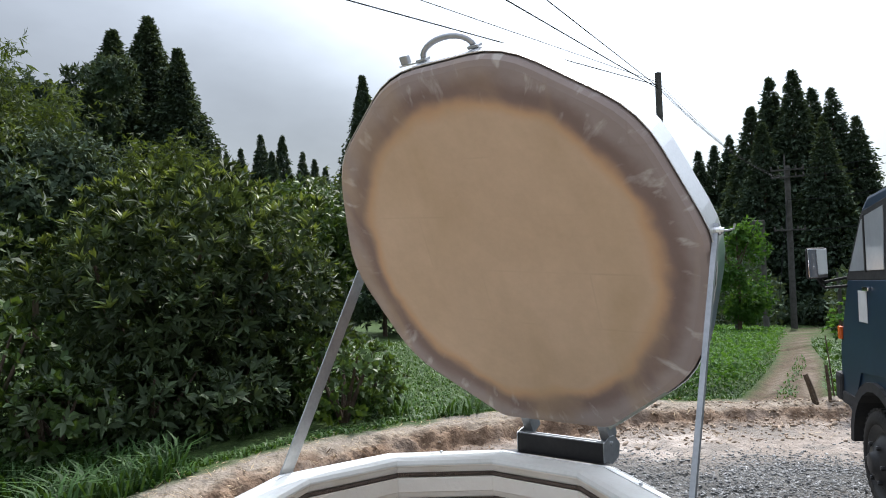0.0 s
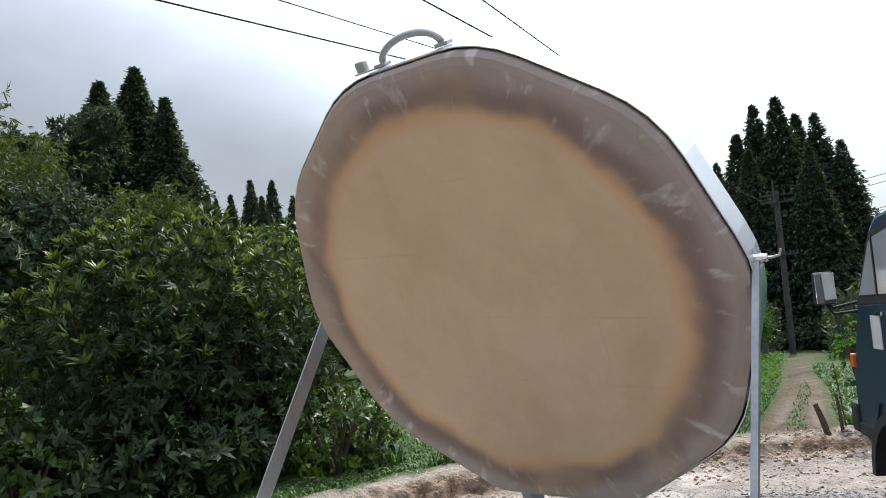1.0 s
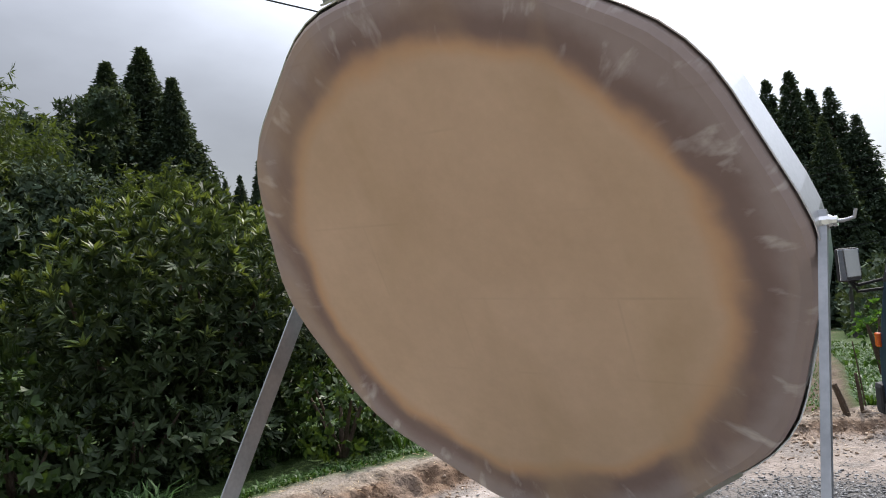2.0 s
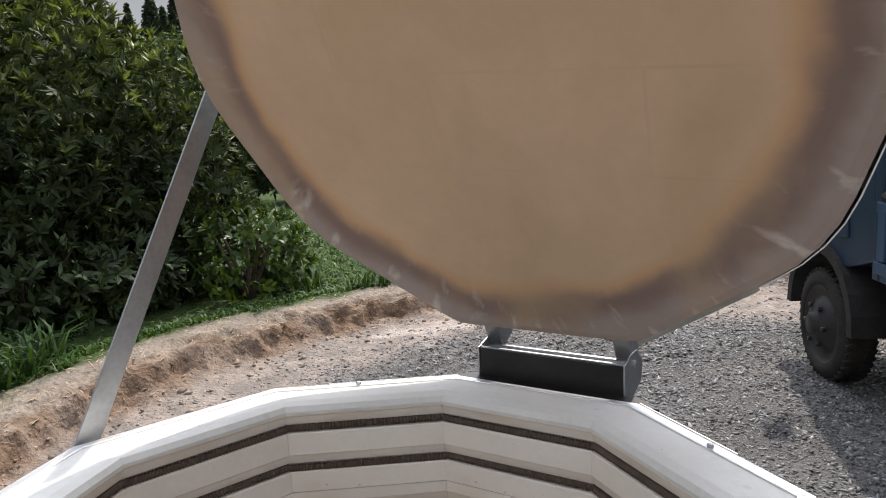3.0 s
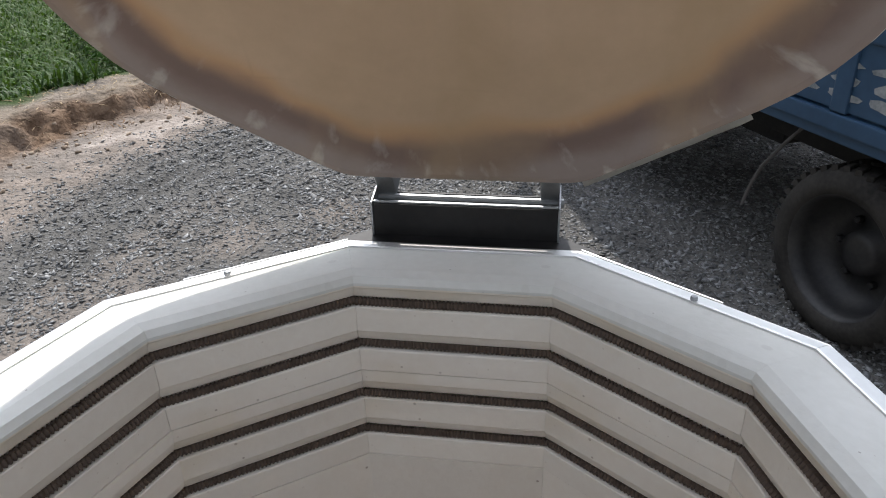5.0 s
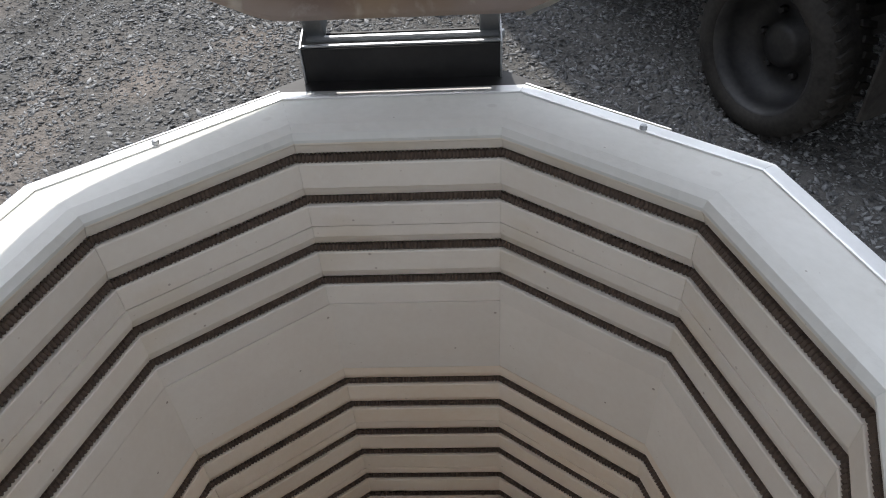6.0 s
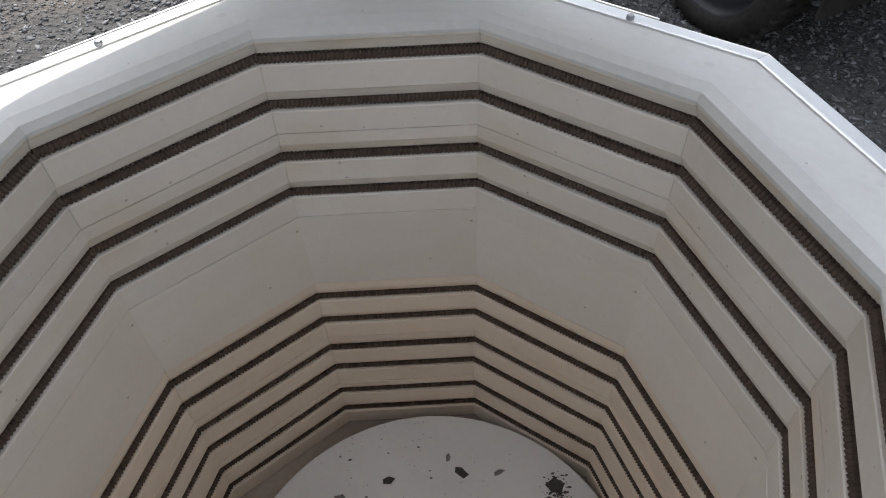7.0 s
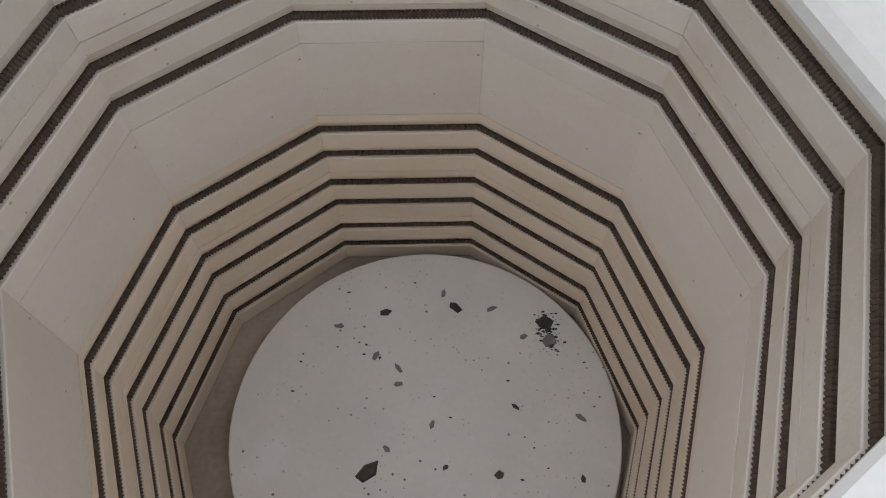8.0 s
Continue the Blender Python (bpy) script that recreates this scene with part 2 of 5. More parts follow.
def array_mesh(name, verts, faces, material, parent=None, smooth=False):
    me = bpy.data.meshes.new(name)
    verts, faces = np.asarray(verts, np.float32), np.asarray(faces, np.int32)
    k = faces.shape[1]
    me.vertices.add(len(verts))
    me.vertices.foreach_set("co", verts.ravel())
    me.loops.add(faces.size)
    me.loops.foreach_set("vertex_index", faces.ravel())
    me.polygons.add(len(faces))
    me.polygons.foreach_set("loop_start", np.arange(0, faces.size, k, dtype=np.int32))
    me.update(calc_edges=True)
    me.materials.append(material)
    if smooth:
        me.polygons.foreach_set("use_smooth", np.ones(len(faces), bool))
    ob = new(name, me)
    ob.parent = parent
    return ob


def thing(name, label, category, group="", m=None):
    ob = new(name)
    if m is not None:
        ob.matrix_world = m
    return tagged(ob, label, category, group)


def add_box(bm, size, at=(0, 0, 0), bevel=0.0, m=None):
    made = bmesh.ops.create_cube(bm, size=1.0, matrix=Matrix.Translation(at) @ (m or Matrix()) @ Matrix.Diagonal((*size, 1)))
    if bevel:
        edges = list({e for v in made["verts"] for e in v.link_edges})
        bmesh.ops.bevel(bm, geom=edges, offset=bevel, segments=2, affect="EDGES", profile=0.6)
    return bm


def box(size, at=(0, 0, 0), bevel=0.0, m=None):
    return add_box(bmesh.new(), size, at, bevel, m)


def add_prism(bm, outline, a, b, bevel=0.0):
    """A prism between two lists of points with the same number of corners."""
    lo, hi = [bm.verts.new(p) for p in a], [bm.verts.new(p) for p in b]
    n = len(a)
    fs = [bm.faces.new(lo[::-1]), bm.faces.new(hi)] + [bm.faces.new((lo[i], lo[(i + 1) % n], hi[(i + 1) % n], hi[i])) for i in range(n)]
    if bevel:
        bmesh.ops.bevel(bm, geom=list({e for f in fs for e in f.edges}), offset=bevel, segments=2, affect="EDGES", profile=0.6)
    bmesh.ops.recalc_face_normals(bm, faces=bm.faces[:])
    return bm


def plate(points, z0, z1, bevel=0.0, m=None):
    """A flat plate: an outline in x and y, from z0 to z1, turned by m."""
    bm = bmesh.new()
    add_prism(bm, None, [(x, y, z0) for x, y in points], [(x, y, z1) for x, y in points], bevel)
    if m is not None:
        bm.transform(m)
    return bm


def add_tube(bm, points, radii, sides=8, closed_ends=True):
    points = [Vector(p) for p in points]
    if not isinstance(radii, (list, tuple)):
        radii = [radii] * len(points)
    rings, up = [], None
    for i, p in enumerate(points):
        way = (points[min(i + 1, len(points) - 1)] - points[max(i - 1, 0)]).normalized()
        side = way.cross(Vector((0, 0, 1)) if abs(way.z) < 0.9 else Vector((0, 1, 0))) if up is None else up - way * up.dot(way)
        side.normalize()
        up = side
        other = way.cross(side)
        rings.append([bm.verts.new(p + radii[i] * (math.cos(a) * side + math.sin(a) * other)) for a in [2 * math.pi * k / sides for k in range(sides)]])
    for r, s in zip(rings, rings[1:]):
        for k in range(sides):
            bm.faces.new((r[k], r[(k + 1) % sides], s[(k + 1) % sides], s[k]))
    if closed_ends:
        bm.faces.new(rings[0][::-1])
        bm.faces.new(rings[-1])
    return bm


def tube(points, radii, sides=8):
    return add_tube(bmesh.new(), points, radii, sides)


def lathe(profile, steps=48, m=None, closed=False, front_cap=True):
    """Turns a profile of (radius, z) about z."""
    bm = bmesh.new()
    rings = [[bm.verts.new((r * math.cos(2 * math.pi * k / steps), r * math.sin(2 * math.pi * k / steps), z)) for k in range(steps)] for r, z in profile]
    pairs = list(zip(rings, rings[1:])) + ([(rings[-1], rings[0])] if closed else [])
    for r, s in pairs:
        for k in range(steps):
            bm.faces.new((r[k], r[(k + 1) % steps], s[(k + 1) % steps], s[k]))
    if not closed:
        for r in (rings[0], rings[-1]) if front_cap else (rings[-1],):
            bm.faces.new(r)
    bmesh.ops.recalc_face_normals(bm, faces=bm.faces[:])
    if m is not None:
        bm.transform(m)
    return bm


def lattice(x, y, seed):
    """A hash of whole numbers to 0..1."""
    n = (x.astype(np.int64) * 374761393 + y.astype(np.int64) * 668265263 + seed * 974634777) & 0x7FFFFFFF
    n = ((n ^ (n >> 13)) * 1274126177) & 0x7FFFFFFF
    return ((n ^ (n >> 16)) & 0xFFFF) / 65535.0


def rough2(x, y, scale, seed=0, octaves=3):
    """Smooth value noise about zero."""
    out, amp, tot = 0.0, 1.0, 0.0
    for o in range(octaves):
        u, v = x * scale * 2**o + 37.1 * o, y * scale * 2**o - 11.7 * o
        i, j = np.floor(u), np.floor(v)
        f, g = u - i, v - j
        f, g = f * f * (3 - 2 * f), g * g * (3 - 2 * g)
        a = lattice(i, j, seed + o) * (1 - f) + lattice(i + 1, j, seed + o) * f
        b = lattice(i, j + 1, seed + o) * (1 - f) + lattice(i + 1, j + 1, seed + o) * f
        out = out + amp * (a * (1 - g) + b * g - 0.5)
        tot += amp
        amp *= 0.5
    return out / tot


def step(x, a, b):
    t = np.clip((x - a) / (b - a), 0, 1)
    return t * t * (3 - 2 * t)


# ---- the ground ----
BANK = np.array([(-2.7, -40), (-2.9, -14), (-3.1, -3), (-3.15, 0.2), (-3.42, 1.45), (-3.6, 2.35), (-3.56, 3.1), (-3.36, 4.0), (-3.0, 4.7), (-2.42, 5.4), (-1.72, 6.15), (-0.8, 6.85), (0.4, 7.5), (3, 8.6), (14, 13), (60, 30)], float)
TRACK = np.array([(-1.1, 6.7), (-1.68, 9.5), (-2.55, 14), (-4.2, 21), (-7.0, 34), (-9, 46)], float)


def along(line, x, y):
    """Distance to a line of points, positive on its left."""
    best, side = np.full(np.shape(x), 1e9), np.zeros(np.shape(x))
    for (ax, ay), (bx, by) in zip(line, line[1:]):
        dx, dy = bx - ax, by - ay
        t = np.clip(((x - ax) * dx + (y - ay) * dy) / (dx * dx + dy * dy), 0, 1)
        px, py = x - ax - t * dx, y - ay - t * dy
        d = np.hypot(px, py)
        s = np.where(dx * (y - ay) - dy * (x - ax) > 0, 1.0, -1.0)
        near = d < best
        best, side = np.where(near, d, best), np.where(near, s, side)
    return best * side


def ground_parts(x, y):
    s = along(BANK, x, y)
    wob = s + 0.24 * rough2(x, y, 1.2, 3, 2) + 0.10 * rough2(x, y, 3.9, 5, 2) + 0.24 * rough2(x, y, 7.3, 6, 4)
    track = np.abs(along(TRACK, x, y))
    return s, wob, track


def ground_height(x, y):
    x, y = np.asarray(x, float), np.asarray(y, float)
    s, wob, track = ground_parts(x, y)
    h = 0.165 + 0.07 * rough2(x, y, 0.9, 7)
    soft = step(x, -2.7, -1.9)
    steep = 0.6 * step(wob, -0.06, 0.02) + 0.4 * step(wob, -0.36, 0.25)
    gentle = 0.35 * step(wob, -0.06, 0.05) + 0.65 * step(wob, -0.55, 0.3)
    z = h * (steep * (1 - soft) + 0.9 * gentle * soft)
    z = z - 0.05 * step(s, 0.35, 1.1)
    fall = -0.078 * np.clip(y - 7.0 - 0.2 * np.abs(x + 1.5) * (x < -4), 0, 40) * step(s, 0.3, 2)
    near = step(-np.hypot(x, y - 3), -14, -7)
    face = step(wob, -0.4, -0.05) * step(-wob, -0.5, -0.1)
    z = z + near * (0.10 * face * rough2(x, y, 10, 11, 3) - 0.05 * face * np.abs(rough2(x, y, 6, 12, 2)) + 0.02 * rough2(x, y, 2.2, 13) + 0.012 * rough2(x, y, 14, 17, 2))
    furrow = near * step(s, -2.3, -1.7) * step(-s, 0.55, 0.95) * step(rough2(x, y, 0.8, 19), -0.15, 0.1)
    z = z + 0.011 * furrow * np.sin(38 * s + 5 * rough2(x, y, 1.3, 18))
    ruts = np.exp(-((track - 0.26) / 0.09) ** 2) * step(s, 0.2, 0.8)
    return z + fall - 0.05 * ruts


def build_ground():
    def axis(lo, hi, fine):
        mid = np.arange(lo, hi + 1e-6, fine)
        far = np.cumsum(fine * 1.16 ** np.arange(1, 72))
        far = far[far < 900]
        return np.concatenate([lo - far[::-1], mid, hi + far])
    xs, ys = axis(-5.0, 2.4, 0.028), axis(0.3, 7.9, 0.028)
    X, Y = np.meshgrid(xs, ys)
    Z = ground_height(X, Y)
    n, m = len(xs), len(ys)
    idx = np.arange(n * m).reshape(m, n)
    faces = np.stack([idx[:-1, :-1], idx[:-1, 1:], idx[1:, 1:], idx[1:, :-1]], -1).reshape(-1, 4)
    mat = surface("yard_soil", (0.085, 0.082, 0.077), (0.165, 0.158, 0.148), 0.95, 0, 1.7, 34, 0.9, 0.6, 0.03)
    nn, ll = mat.node_tree.nodes, mat.node_tree.links
    p = nn["Principled BSDF"]
    base = p.inputs["Base Color"].links[0].from_socket
    tc = nn["Texture Coordinate"]
    for att, a, b in (("dirt", (0.20, 0.166, 0.138), (0.33, 0.28, 0.24)), ("dust", (0.33, 0.28, 0.24), (0.46, 0.405, 0.36)), ("crest", (0.18, 0.148, 0.115), (0.32, 0.27, 0.215)), ("cut", (0.10, 0.062, 0.04), (0.25, 0.17, 0.115)), ("field", (0.028, 0.05, 0.014), (0.065, 0.10, 0.03)), ("path", (0.05, 0.033, 0.023), (0.125, 0.086, 0.06)), ("rut", (0.11, 0.083, 0.06), (0.2, 0.16, 0.125))):
        at = nn.new("ShaderNodeAttribute")
        at.attribute_name = att
        tx = nn.new("ShaderNodeTexNoise")
        tx.inputs["Scale"].default_value, tx.inputs["Detail"].default_value, tx.inputs["Roughness"].default_value = 9.0, 9, 0.68
        ll.new(tc.outputs["Object"], tx.inputs["Vector"])
        rp = nn.new("ShaderNodeMapRange")
        rp.inputs["From Min"].default_value, rp.inputs["From Max"].default_value = 0.35, 0.65
        ll.new(tx.outputs["Fac"], rp.inputs["Value"])
        c = nn.new("ShaderNodeMix")
        c.data_type = "RGBA"
        c.inputs["A"].default_value, c.inputs["B"].default_value = (*a, 1), (*b, 1)
        ll.new(rp.outputs[0], c.inputs["Factor"])
        mx = nn.new("ShaderNodeMix")
        mx.data_type = "RGBA"
        ll.new(at.outputs["Fac"], mx.inputs["Factor"])
        ll.new(base, mx.inputs["A"])
        ll.new(c.outputs["Result"], mx.inputs["B"])
        base = mx.outputs["Result"]
    ll.new(base, p.inputs["Base Color"])
    ob = array_mesh("ground", np.stack([X, Y, Z], -1).reshape(-1, 3), faces, mat, smooth=True)
    s, wob, track = ground_parts(X, Y)
    patch = rough2(X, Y, 1.1, 21)
    dirt = step(s + 0.7 * patch + 0.38 * step(X, -2.2, -1.0), -1.25, -0.75) * (0.55 + 0.45 * step(rough2(X, Y, 5, 23), -0.2, 0.15))
    dirt = np.maximum(dirt, 0.55 * step(patch, 0.12, 0.3))
    # pale soil added on the unseen near side, to bounce light onto lid and kiln
    dirt = np.maximum(dirt, step(2.5 * rough2(X, Y, 0.5, 25) - Y, 0.1, 1.2) * step(-s, 0.0, 0.5) * (0.55 + 0.45 * step(rough2(X, Y, 0.9, 26), -0.2, 0.15)))
    cut = step(wob, -0.3, -0.05) * step(-wob, -0.22, 0.0) * (0.6 + 0.4 * step(rough2(X, Y, 4, 27), -0.2, 0.2))
    field = step(s + 0.35 * rough2(X, Y, 3, 29), 0.35, 0.6)
    path = step(-track, -0.44, -0.3) * step(s, 0.2, 0.5) * (0.82 + 0.18 * step(rough2(X, Y, 2.2, 61), -0.1, 0.15))
    crest = step(wob, -0.02, 0.08) * step(-s, -0.5, -0.27) * (0.6 + 0.4 * step(rough2(X, Y, 6, 63), -0.2, 0.1))
    rut = 0.85 * np.exp(-((track - 0.2) / 0.06) ** 2) * step(s, 0.3, 0.6) * step(rough2(X, Y, 1.1, 65), -0.3, 0.1)
    dust = 0.85 * step(wob, -1.25, -0.95) * step(-wob, 0.32, 0.5) * step(rough2(X, Y, 0.95, 71) + 0.5 * rough2(X, Y, 4.5, 73), -0.02, 0.12)
    for name, v in (("dirt", dirt), ("dust", dust), ("crest", crest), ("cut", cut), ("field", field), ("path", path), ("rut", rut)):
        ob.data.attributes.new(name, "FLOAT", "POINT").data.foreach_set("value", v.ravel().astype(np.float32))
    return tagged(ob, "gravel yard with a crumbling pale soil bank and a green field beyond", "ground", kind="structure")


build_ground()

# ---- the kiln ----
KX, TOP, SIDES = 0.0, 1.232, 10
IN, OUT = 0.297, 0.381
EDGE = TOP - 0.009
ROW = 0.1155
GROOVES = {0: (1.200, 1.149), 1: (1.085, 1.0357), 3: (0.8548, 0.8050), 4: (0.7411, 0.6912), 5: (0.6275, 0.5757)}


def facet(k):
    return Matrix.Rotation(radians(36 * k), 4, "Z")


def corner(r, k):
    a = radians(90 + 18 - 36 * k)
    return r / math.cos(math.pi / SIDES) * math.cos(a), r / math.cos(math.pi / SIDES) * math.sin(a)


def wedge(profile, gap=0.00006):
    """A brick of the ring facing -y towards the middle: a closed outline of (distance from the axis, z), cut to the mitre at both ends."""
    t = math.tan(math.pi / SIDES)
    bm = bmesh.new()
    a = [(-r * t + gap, r, z) for r, z in profile]
    b = [(r * t - gap, r, z) for r, z in profile]
    return add_prism(bm, None, a, b)


def groove_profile(z0, z1, zs):
    pts = [(OUT - 0.004, z0), (IN, z0)]
    for z in sorted(zs):
        pts += [(IN, z - 0.0075), (IN + 0.001, z - 0.0065), (IN + 0.012, z - 0.0065), (IN + 0.013, z + 0.003), (IN + 0.006, z + 0.0034), (IN + 0.0018, z + 0.0145), (IN, z + 0.0165)]
    return pts + [(IN, z1), (OUT - 0.004, z1)]


def build_kiln():
    kiln = thing("pottery_kiln", "ten-sided cream brick electric kiln with its lid propped open", "kiln", m=pose(0, 0, 0))
    # steel jacket
    bm = bmesh.new()
    ring = [(OUT - 0.002, 0.50), (OUT, 0.50), (OUT, EDGE - 0.004), (OUT - 0.001, EDGE + 0.001), (OUT - 0.004, EDGE + 0.001), (OUT - 0.004, 0.50)]
    for k in range(SIDES):
        (ax, ay), (bx, by) = corner(1, k), corner(1, k + 1)
        lo, hi = [bm.verts.new((ax * r, ay * r, z)) for r, z in ring], [bm.verts.new((bx * r, by * r, z)) for r, z in ring]
        for i in range(len(ring)):
            j = (i + 1) % len(ring)
            bm.faces.new((lo[i], lo[j], hi[j], hi[i]))
    bmesh.ops.remove_doubles(bm, verts=bm.verts[:], dist=1e-5)
    bmesh.ops.recalc_face_normals(bm, faces=bm.faces[:])
    part("steel_jacket", bm, STEEL, kiln, "thin stainless steel jacket")
    # bright flange on the outer edge, mitred at the corners
    for k in range(SIDES):
        if k == 0:
            flange = part("flange", wedge([(OUT - 0.016, EDGE - 0.001), (OUT - 0.016, EDGE + 0.0034), (OUT - 0.0145, EDGE + 0.0037), (OUT + 0.0005, EDGE + 0.0012), (OUT + 0.0015, EDGE - 0.004), (OUT + 0.0003, EDGE - 0.004), (OUT - 0.0008, EDGE - 0.001)], 0.0002), FLANGE, kiln, "bright metal edge strip")
        else:
            ob = new("flange", flange.data)
            ob.parent, ob.matrix_basis = kiln, facet(k)
    # white rim blocks on the top row
    rim = wedge([(OUT - 0.0045, EDGE - 0.006), (OUT - 0.0045, EDGE + 0.0002), (IN + 0.014, TOP - 0.001), (IN + 0.003, TOP - 0.004), (IN - 0.001, TOP - 0.010), (IN - 0.001, TOP - 0.013), (IN + 0.02, TOP - 0.013)], 0.00004)
    for k in range(SIDES):
        if k == 0:
            first = part("rim_block", rim, RIM, kiln, "white coated rim block")
        else:
            ob = new("rim_block", first.data)
            ob.parent, ob.matrix_basis = kiln, facet(k)
    # legs and base of the stand
    bm = bmesh.new()
    pts = [corner(OUT - 0.01, k) for k in range(SIDES)]
    part("base_pan", plate(pts, 0.485, 0.5, 0.003), STEEL, kiln)
    for k in range(4):
        a = radians(45 + 90 * k)
        part("leg", box((0.04, 0.04, 0.485), (0.25 * math.cos(a), 0.25 * math.sin(a), 0.2425), 0.003), BLACK_STEEL, kiln)
    part("stand_ring", lathe([(0.27, 0.455), (0.30, 0.455), (0.30, 0.485), (0.27, 0.485)], 40, closed=True), BLACK_STEEL, kiln)
    # floor slab
    part("floor_slab", plate([corner(OUT - 0.006, k) for k in range(SIDES)], 0.5, 0.535, 0.001), FLOOR_BRICK, kiln)
    # screws on the steel band
    screw = None
    for x, y in ((-0.224, 0.2925), (0.2245, 0.2925)):
        if screw is None:
            screw = part("screw", lathe([(0.0035, 0), (0.0035, 0.003), (0.0028, 0.0045), (0.001, 0.005)], 10), ZINC, kiln)
        else:
            o = new("screw", screw.data)
            o.parent = kiln
            screw = o
        screw.matrix_basis = Matrix.Translation((x, y, EDGE + 0.0026))
    build_hinge(kiln)
    build_lid(kiln)
    # bricks of the wall
    meshes = {}
    for row in range(6):
        z1 = TOP - 0.0125 if row == 0 else TOP - ROW * row - 0.0011
        z0 = TOP - ROW * (row + 1)
        bm = wedge(groove_profile(z0, z1, GROOVES.get(row, ())))
        me = None
        for k in range(SIDES):
            if me is None:
                ob = part("brick", bm, BRICK if row < 3 else BRICK_SCORCHED, kiln)
                me = ob.data
            else:
                ob = new("brick", me)
                ob.parent = kiln
            ob.matrix_basis = facet(k) @ Matrix.Translation((0, 0.0005 * math.sin(7.3 * k + 2.1 * row), 0))
    # coiled wires in the grooves
    t = math.tan(math.pi / SIDES)
    half = (IN + 0.006) * t
    bm = bmesh.new()
    n = int(2 * half / 0.0020)
    add_tube(bm, [(-half + 2 * half * i / n, IN + 0.0062, -0.002) for i in range(n + 1)], [0.0054 if i % 2 else 0.0033 for i in range(n + 1)], 6)
    coil = None
    for row, zs in GROOVES.items():
        for z in zs:
            for k in range(SIDES):
                if coil is None:
                    coil = part("heating_coil", bm, COIL, kiln, "dark oxidised heating coil")
                    ob = coil
                else:
                    ob = new("heating_coil", coil.data)
                    ob.parent = kiln
                ob.matrix_basis = facet(k) @ Matrix.Translation((0, 0, z + 0.0012 * math.sin(3.1 * k + 40 * z)))
    return kiln


def build_hinge(kiln):
    hinge = part("hinge_bracket", plate([(-0.100, -0.004), (0.100, -0.004), (0.100, 0.002), (-0.100, 0.002)], TOP - 0.034, TOP + 0.027, 0.0008, Matrix.Translation((0, 0.408, 0))), BLACK_STEEL, kiln, "blackened steel hinge bracket")
    part("back_plate", box((0.19, 0.003, 0.05), (0, 0.452, TOP - 0.004), 0.0008), BLACK_STEEL, hinge)
    part("lip", box((0.200, 0.004, 0.003), (0, 0.408, TOP + 0.028), 0.001), ZINC, hinge, "bright folded steel lip")
    part("hinge_tube", tube([(-0.103, 0.434, TOP + 0.022), (0.103, 0.434, TOP + 0.022)], 0.0045, 12), ZINC, hinge)
    part("foot_plate", plate([(-0.150, 0.3795), (0.150, 0.3795), (0.102, 0.418), (-0.102, 0.418)], EDGE - 0.004, EDGE - 0.001, 0.0006), BLACK_STEEL, hinge)
    for k0, k1, share in ((1, 2, 0.62), (0, 9, 0.7)):
        (ax, ay), (bx, by) = corner(OUT + 0.0035, k0), corner(OUT + 0.0035, k1)
        a, b = Vector((ax, ay, 0)), Vector((ax + (bx - ax) * share, ay + (by - ay) * share, 0))
        out = Vector((a.x + b.x, a.y + b.y, 0)).normalized()
        bm = bmesh.new()
        foot = [a + Vector((0, 0, EDGE - 0.012)), a + out * 0.0016 + Vector((0, 0, EDGE - 0.012)), a + out * 0.0016 + Vector((0, 0, EDGE + 0.001)), a + Vector((0, 0, EDGE + 0.001))]
        add_prism(bm, None, foot, [q + (b - a) for q in foot], 0.0003)
        part("strap", bm, STEEL, hinge, "thin bright steel strap")
    for s in (-1, 1):
        ear = [(0.402, TOP - 0.032), (0.470, TOP - 0.01), (0.476, TOP + 0.014), (0.452, TOP + 0.036), (0.428, TOP + 0.036), (0.402, TOP + 0.029)]
        bm = bmesh.new()
        add_prism(bm, None, [(s * 0.100, y, z) for y, z in ear], [(s * 0.1022, y, z) for y, z in ear], 0.0006)
        part("side_plate", bm, ZINC, hinge)
        part("pin", lathe([(0.005, 0), (0.005, 0.003), (0.003, 0.004)], 12, Matrix.Translation((s * 0.1022, 0.434, TOP + 0.022)) @ Matrix.Rotation(s * math.pi / 2, 4, "Y")), ZINC, hinge)


LID_TILT = 62.8
LID_EDGE = (0.0, 0.387, 1.289)
LID_R, LID_THICK = 0.382, 0.066


def lid_outline(r, round_by, n=4):
    """The ten-sided outline with rounded corners; y runs from the hinge edge (0) up the lid."""
    pts = []
    for k in range(SIDES):
        c = Vector(corner(1.0, k))
        a, b = Vector(corner(1.0, k - 1)), Vector(corner(1.0, k + 1))
        c, a, b = c * r, a * r, b * r
        cut = 0.02 if k in (5, 6) else round_by
        p, q = c + (a - c).normalized() * cut, c + (b - c).normalized() * cut
        for i in range(n + 1):
            t = i / n
            pts.append(((1 - t) ** 2 * p + 2 * t * (1 - t) * c + t * t * q))
    return [(p.x, p.y) for p in pts]


